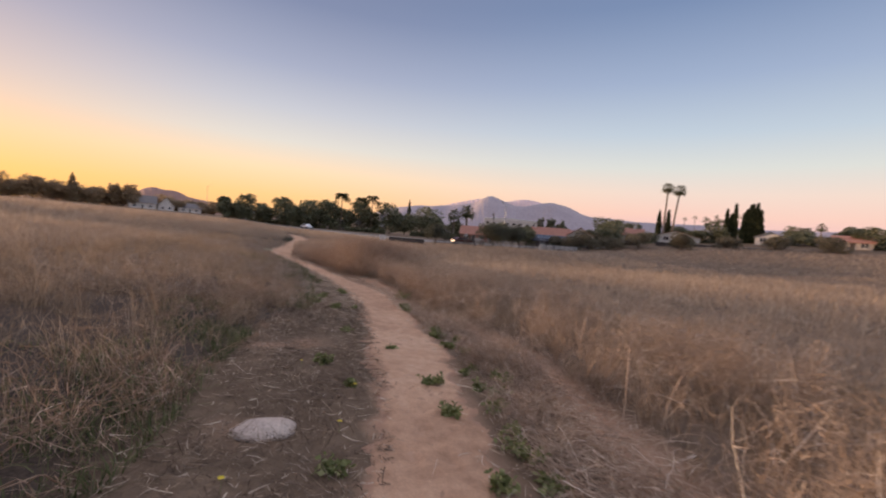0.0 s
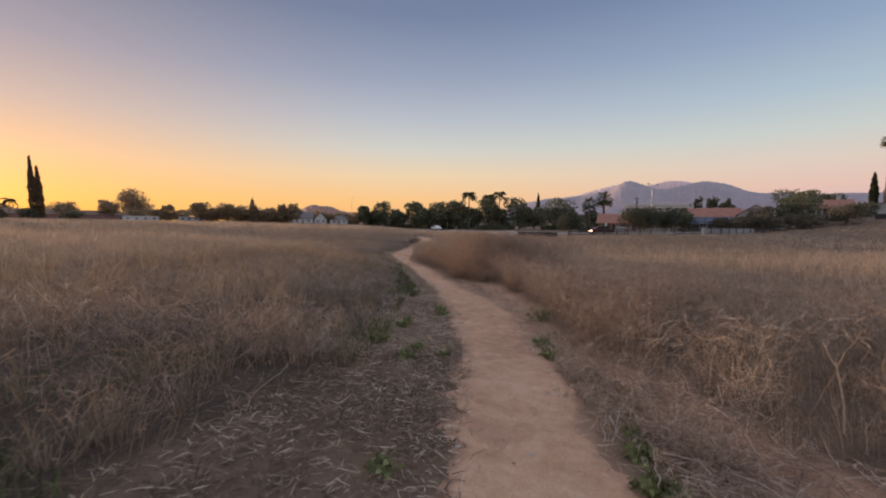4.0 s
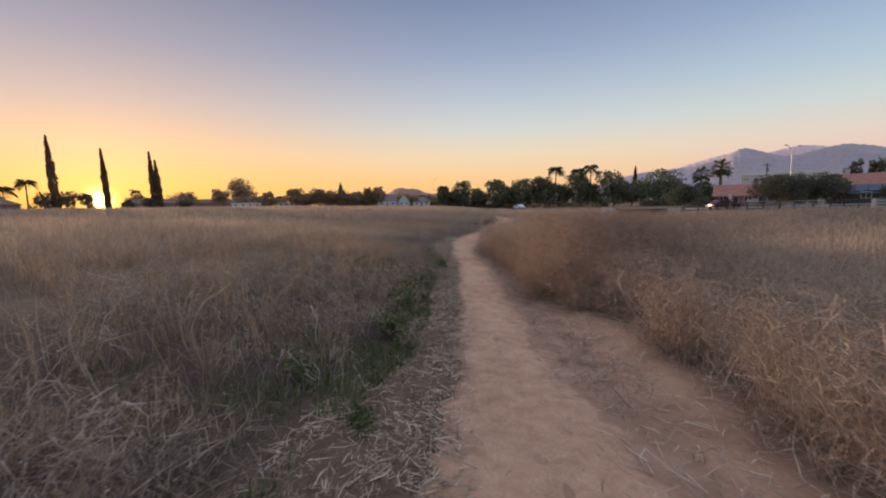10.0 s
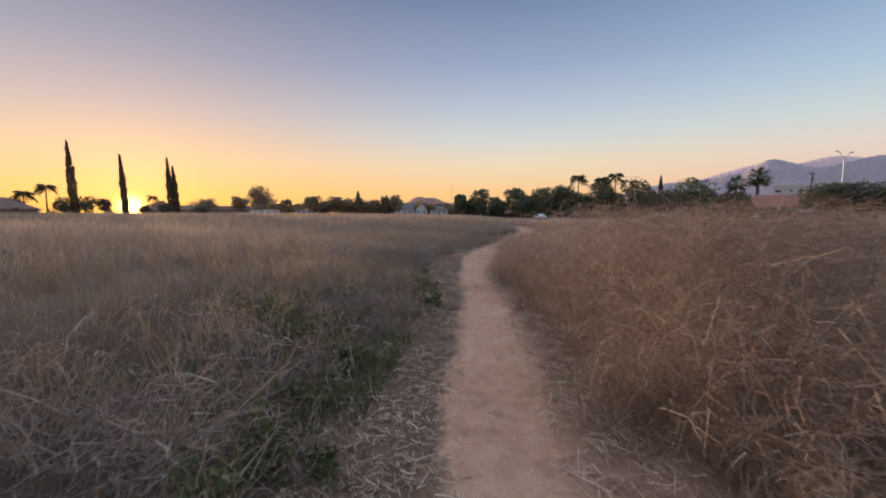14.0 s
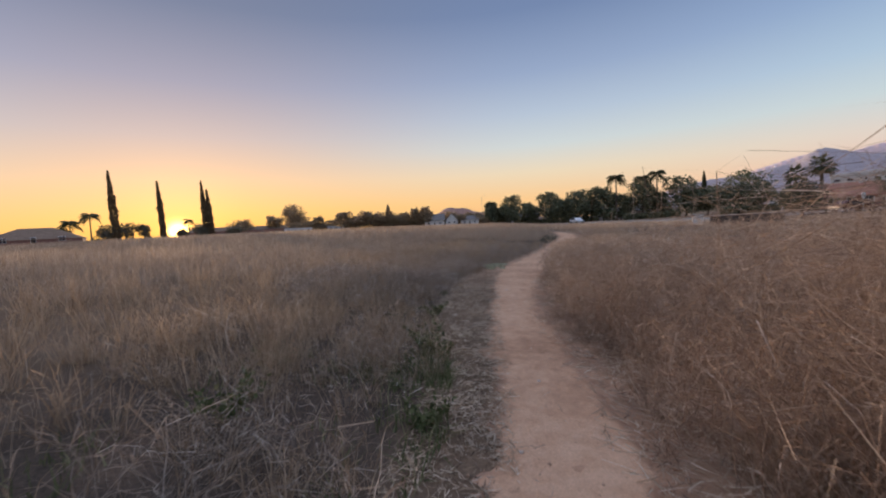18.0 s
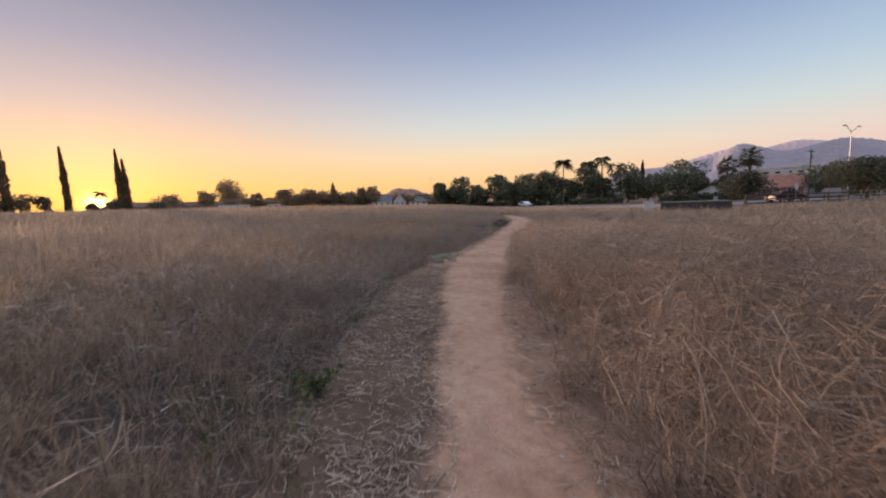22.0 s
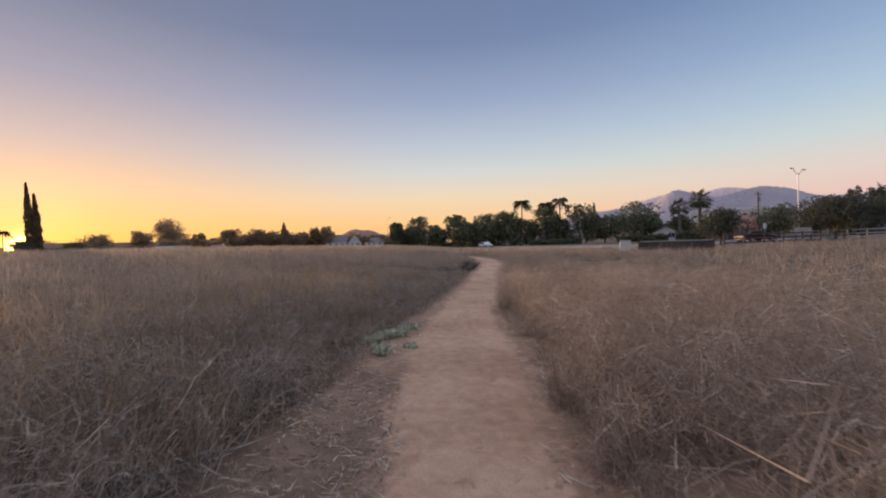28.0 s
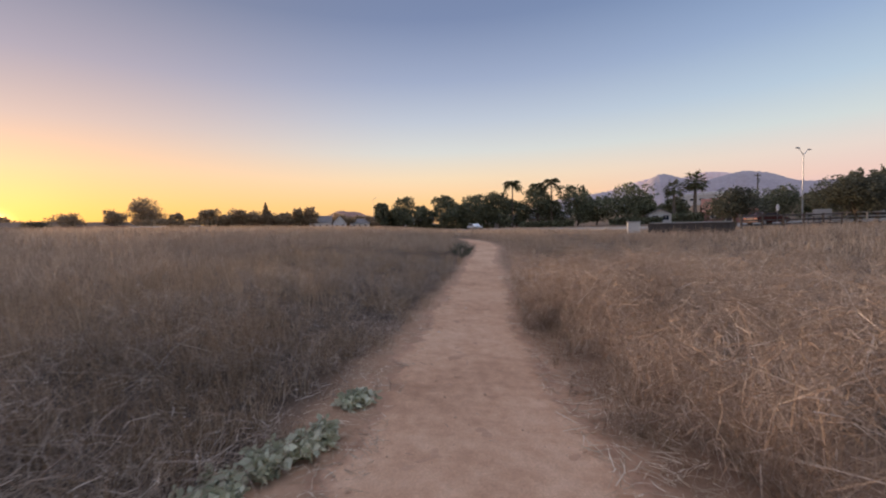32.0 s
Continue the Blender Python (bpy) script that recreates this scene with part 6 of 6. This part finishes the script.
WEEDS_START = [(2.4, 4.34, 0.16, 0.09), (2.27, 3.51, 0.13, 0.07), (3.29, 4.32, 0.16, 0.09), (2.33, 5.81, 0.09, 0.04), (4.27, 11.75, 0.28, 0.22), (3.67, 9.37, 0.16, 0.09), (3.75, 9.9, 0.12, 0.08), (2.52, 11.88, 0.13, 0.08), (1.86, 10.76, 0.14, 0.09), (1.59, 9.75, 0.16, 0.12), (2.07, 9.58, 0.1, 0.05), (2.41, 9.29, 0.1, 0.05), (1.97, 9.15, 0.13, 0.06), (1.88, 10.9, 0.13, 0.08), (2.54, 12.23, 0.16, 0.08)]
WEEDS_MIDDLE = [(1.68, 16.0, 0.3, 0.3), (1.35, 18.7, 0.32, 0.3), (1.51, 17.3, 0.3, 0.32), (1.69, 15.94, 0.28, 0.26), (2.0, 13.9, 0.18, 0.14), (1.43, 18.0, 0.3, 0.34), (1.76, 15.88, 0.24, 0.34), (1.56, 17.27, 0.26, 0.3), (1.97, 15.46, 0.18, 0.14), (1.41, 17.7, 0.26, 0.36), (1.23, 19.5, 0.3, 0.3), (1.8, 18.0, 0.14, 0.12), (1.15, 19.55, 0.28, 0.32), (0.02, 20.4, 0.45, 0.4), (0.4, 20.0, 0.4, 0.36), (-0.4, 20.8, 0.42, 0.42), (0.7, 20.6, 0.35, 0.3), (1.33, 23.0, 0.2, 0.16), (0.96, 24.6, 0.24, 0.2), (0.7, 24.9, 0.3, 0.26), (-0.12, 22.7, 0.35, 0.34), (1.3, 14.6, 0.28, 0.28)]
WEEDS_END = [(1.31, 5.03, 0.12, 0.12), (1.13, 2.71, 0.12, 0.08), (1.5, 4.3, 0.07, 0.04), (1.85, 6.9, 0.08, 0.05), (0.3, 26.8, 0.3, 0.2), (-0.1, 28.9, 0.16, 0.12)]
for i in range(20):
    y = 2.2 + 5.4 * (i + rng.uniform(-0.9, 0.9)) / 20
    WEEDS_END.append((float(trail_right(y)) + rng.normal(0.22, 0.13), y, rng.uniform(0.04, 0.15), rng.uniform(0.03, 0.11)))
for x, y, r, h in WEEDS_START + WEEDS_MIDDLE + WEEDS_END:
    leaf_clump(x, y, r, h, int(80 + 520 * r), 0.05, M_WEED if y < 12.5 else M_UNDER, "weed", "leafy green weed beside the footpath", "plant", WEEDS)
for x, y, r, h in [(1.9, 53.6, 0.5, 0.45), (2.25, 55.0, 0.5, 0.5), (1.7, 55.4, 0.5, 0.45), (2.5, 57.0, 0.45, 0.45), (2.0, 57.4, 0.5, 0.5)]:
    leaf_clump(x, y, r, h, 340, 0.05, M_LEAF_DARK, "weed", "dusky weed clump at a bend of the footpath", "plant", WEEDS)
for x, y, r, h in [(0.2, 37.95, 0.17, 0.1), (0.1, 37.25, 0.15, 0.1), (-0.01, 37.08, 0.17, 0.12), (-0.12, 36.85, 0.18, 0.13), (-0.26, 36.6, 0.2, 0.12), (0.01, 35.85, 0.19, 0.1), (0.36, 36.33, 0.12, 0.05)]:
    leaf_clump(x, y, r, h, int(260 + 900 * r), 0.062, M_PALE, "pale_weed", "grey-green frosted weed spreading beside the footpath", "plant", "pale weeds")

# green undergrowth under the left-hand grass
n = 52000
y = rng.uniform(1, 27, n)
x = trail_left(y) - left_margin(y) + 0.1 - rng.uniform(0, 1, n) ** 1.5 * 2.2
dense = hummocks(x, y, 4.0, 1.0) > rng.uniform(-0.2, 1.2, n)
x, y = x[dense], y[dense]
under = blades(x, y, rng.uniform(0.06, 0.24, len(x)), rng.uniform(0.006, 0.014, len(x)), 0.9, 3)
tagged(sheet("green_undergrowth", *under, M_UNDER), "dark green undergrowth at the edge of the grass", "grass", kind="stuff")

# ---- small yellow flowers on the litter ----
M_PETAL = plain("yellow_petal", (0.72, 0.52, 0.03), (0.82, 0.62, 0.05), 30, 0.7, 0.1)
for x, y in [(0.51, 2.61), (1.24, 3.29), (1.5, 4.1), (1.05, 4.9)]:
    fl = thing("flower", x, y, float(surface(x, y)), "tiny yellow flower on a thin green stem", "flower", "yellow flowers")
    k = 7
    sheet("stem", *tube([(0, 0, -0.01), (0.006, 0.0, 0.04), (0.002, 0.008, 0.085)], [0.002, 0.0017, 0.0014], 5), M_WEED, fl)
    for i in range(k):
        a = i * 2 * np.pi / k
        c, s_ = math.cos(a), math.sin(a)
        v = [(0.002, 0.008, 0.086), (0.002 + c * 0.012 - s_ * 0.006, 0.008 + s_ * 0.012 + c * 0.006, 0.09), (0.002 + c * 0.022, 0.008 + s_ * 0.022, 0.087), (0.002 + c * 0.012 + s_ * 0.006, 0.008 + s_ * 0.012 - c * 0.006, 0.09)]
        sheet("petal", v, [(0, 1, 2, 3)], M_PETAL, fl)

# ---- stone ----
M_STONE = plain("pale_stone", (0.48, 0.37, 0.3), (0.64, 0.52, 0.43), 5, 0.9, 0.6, 40)
bm = bmesh.new()
bmesh.ops.create_icosphere(bm, subdivisions=3, radius=1.0)
for v in bm.verts:
    k = 1 + 0.16 * noise.noise(v.co * 1.7) + 0.07 * noise.noise(v.co * 4.1)
    v.co = Vector((v.co.x * 0.23 * k, v.co.y * 0.15 * k, max(v.co.z, -0.3) * 0.085 * k))
st = part("stone", bm, M_STONE)
for poly in st.data.polygons:
    poly.use_smooth = True
st.location = (0.72, 3.36, float(surface(0.72, 3.36)) + 0.015)
tagged(st, "pale flat stone lying in dry litter", "stone")
for i in range(26):
    bm = bmesh.new()
    bmesh.ops.create_icosphere(bm, subdivisions=2, radius=rng.uniform(0.008, 0.022))
    for v in bm.verts:
        v.co = v.co * (1 + 0.35 * noise.noise(v.co * 60 + Vector((i, 0, 0))))
        v.co.z *= 0.6
    y = rng.uniform(3, 44)
    x = float(trail_left(y) + (trail_right(y) - trail_left(y)) * rng.beta(0.6, 0.6))
    pb = part("pebble", bm, M_STONE)
    pb.location = (x, y, float(surface(x, y)) + 0.018)
    tagged(pb, "small pale pebble on the footpath", "pebble", "pebbles on the footpath")


M_CLOD = plain("dry_earth_crumb", (0.36, 0.225, 0.145), (0.52, 0.335, 0.22), 8, 0.95, 0.3, 90)
# ---- crumbs of earth on and beside the footpath ----
n = 2600
y = 44 * rng.uniform(0, 1, n) ** 0.9
x = trail_left(y) - 0.5 + (trail_right(y) - trail_left(y) + 1.1) * rng.beta(0.8, 0.8, n)
s = rng.uniform(0.003, 0.009, n) * rng.choice([1, 1, 1, 1.8], n)
corner = np.array([(1, 0, 0), (0, 1, 0), (-1, 0, 0), (0, -1, 0), (0, 0, 0.8), (0, 0, -0.6)])
v = np.stack([x, y, surface(x, y) + 0.012 + s * 0.2], 1)[:, None] + (corner[None] + rng.normal(0, 0.22, (n, 6, 3))) * s[:, None, None]
f = np.array([(0, 1, 4), (1, 2, 4), (2, 3, 4), (3, 0, 4), (1, 0, 5), (2, 1, 5), (3, 2, 5), (0, 3, 5)])
tagged(sheet("clods", v.reshape(-1, 3), (np.arange(n)[:, None, None] * 6 + f[None]).reshape(-1, 3), M_CLOD), "small crumbs of dry earth on the footpath", "earth", kind="stuff")


# ---- long pale dead branches among the brush ----
def dead_branch(x, y, bearing, length, rise, label, r=0.009):
    """One arching dead branch with side twigs, rooted in the brush."""
    z = float(surface(x, y))
    ob = thing("dead_branch", x, y, z, label, "branch", "dead branches")
    k = 12
    t = np.linspace(0, 1, k)
    a = radians(bearing) + 0.25 * np.sin(t * 3 + bearing)
    px, py = np.sin(a) * length * t, np.cos(a) * length * t
    pz = -0.03 + rise * (1.9 * t - 0.95 * t**2) + 0.02 * np.sin(t * 19 + x)
    sheet("stem", *tube(np.stack([px, py, pz], 1), r * np.linspace(1, 0.3, k), 5), M_PALEWOOD, ob)
    for i in range(7):
        j = int(rng.integers(3, k - 1))
        d = rng.normal(0, 1, 3) + np.array([0, 0, 0.6])
        d *= rng.uniform(0.12, 0.32) * length / np.linalg.norm(d)
        b = np.array([px[j], py[j], pz[j]])
        sheet("twig", *tube([b, b + d * 0.5 + rng.normal(0, 0.015, 3), b + d], [r * 0.55, r * 0.4, r * 0.15], 4), M_PALEWOOD, ob)
    return ob


M_PALEWOOD = plain("bleached_dead_wood", (0.42, 0.29, 0.20), (0.62, 0.47, 0.35), 6, 0.9, 0.3, 60)
TALL_BRANCHES = [(4.37, 25.2, 70, 0.4, 1.75), (4.87, 25.7, 20, 0.4, 1.8), (5.27, 25.0, 100, 0.5, 1.7), (4.65, 24.6, 330, 0.3, 1.65), (5.58, 26.2, 50, 0.5, 1.85), (4.54, 4.44, 30, 0.3, 0.9), (4.12, 3.3, 60, 0.45, 0.95), (4.63, 3.7, 20, 0.35, 0.8), (5.04, 5.0, 350, 0.3, 0.85), (4.31, 3.0, 80, 0.6, 0.7), (4.7, 6.2, 200, 0.4, 0.7), (5.4, 7.5, 40, 0.5, 0.7), (4.93, 15.2, 70, 0.6, 0.8), (5.3, 16.2, 20, 0.5, 0.85)]
BRANCHES = [(5.6, 14.2, 100, 0.7, 0.8), (2.95, 27.6, 48, 1.5, 1.15), (4.95, 30.6, 40, 1.6, 0.8), (3.38, 26.6, 80, 0.9, 0.7), (4.71, 5.2, 95, 1.2, 0.55), (5.22, 4.2, 120, 1.0, 0.4), (5.41, 12.9, 20, 0.9, 1.05), (5.18, 13.6, 350, 0.5, 1.0), (5.01, 14.4, 60, 0.7, 0.9), (4.93, 12.2, 300, 0.6, 0.75), (5.2, 27, 60, 0.9, 1.3)]
LOW_BRANCHES = [(4.77, 25.2, 20, 0.7, 1.5), (-0.4, 14.2, 300, 0.8, 0.5),  (-0.25, 24.6, 45, 0.9, 0.45), (-0.73, 23.6, 300, 0.8, 0.5), (-0.74, 33.6, 120, 0.8, 0.25), (-1.1, 32.8, 40, 0.7, 0.6), (3.59, 37.8, 80, 0.9, 0.6), (4.1, 39.4, 60, 0.9, 0.65)]
for x, y, br, ln, rs in TALL_BRANCHES + BRANCHES + LOW_BRANCHES:
    dead_branch(x, y, br, ln, rs, "bleached dead branch arching out of dry brush")
for i in range(14):
    y = rng.uniform(2.6, 9.0)
    x = float(trail_right(y) + 1.9 + rng.uniform(0, 2.4))
    dead_branch(x, y, rng.uniform(0, 360), rng.uniform(0.2, 0.45), rng.uniform(0.75, 1.15), "upright dead stem with short bleached side twigs", 0.006)
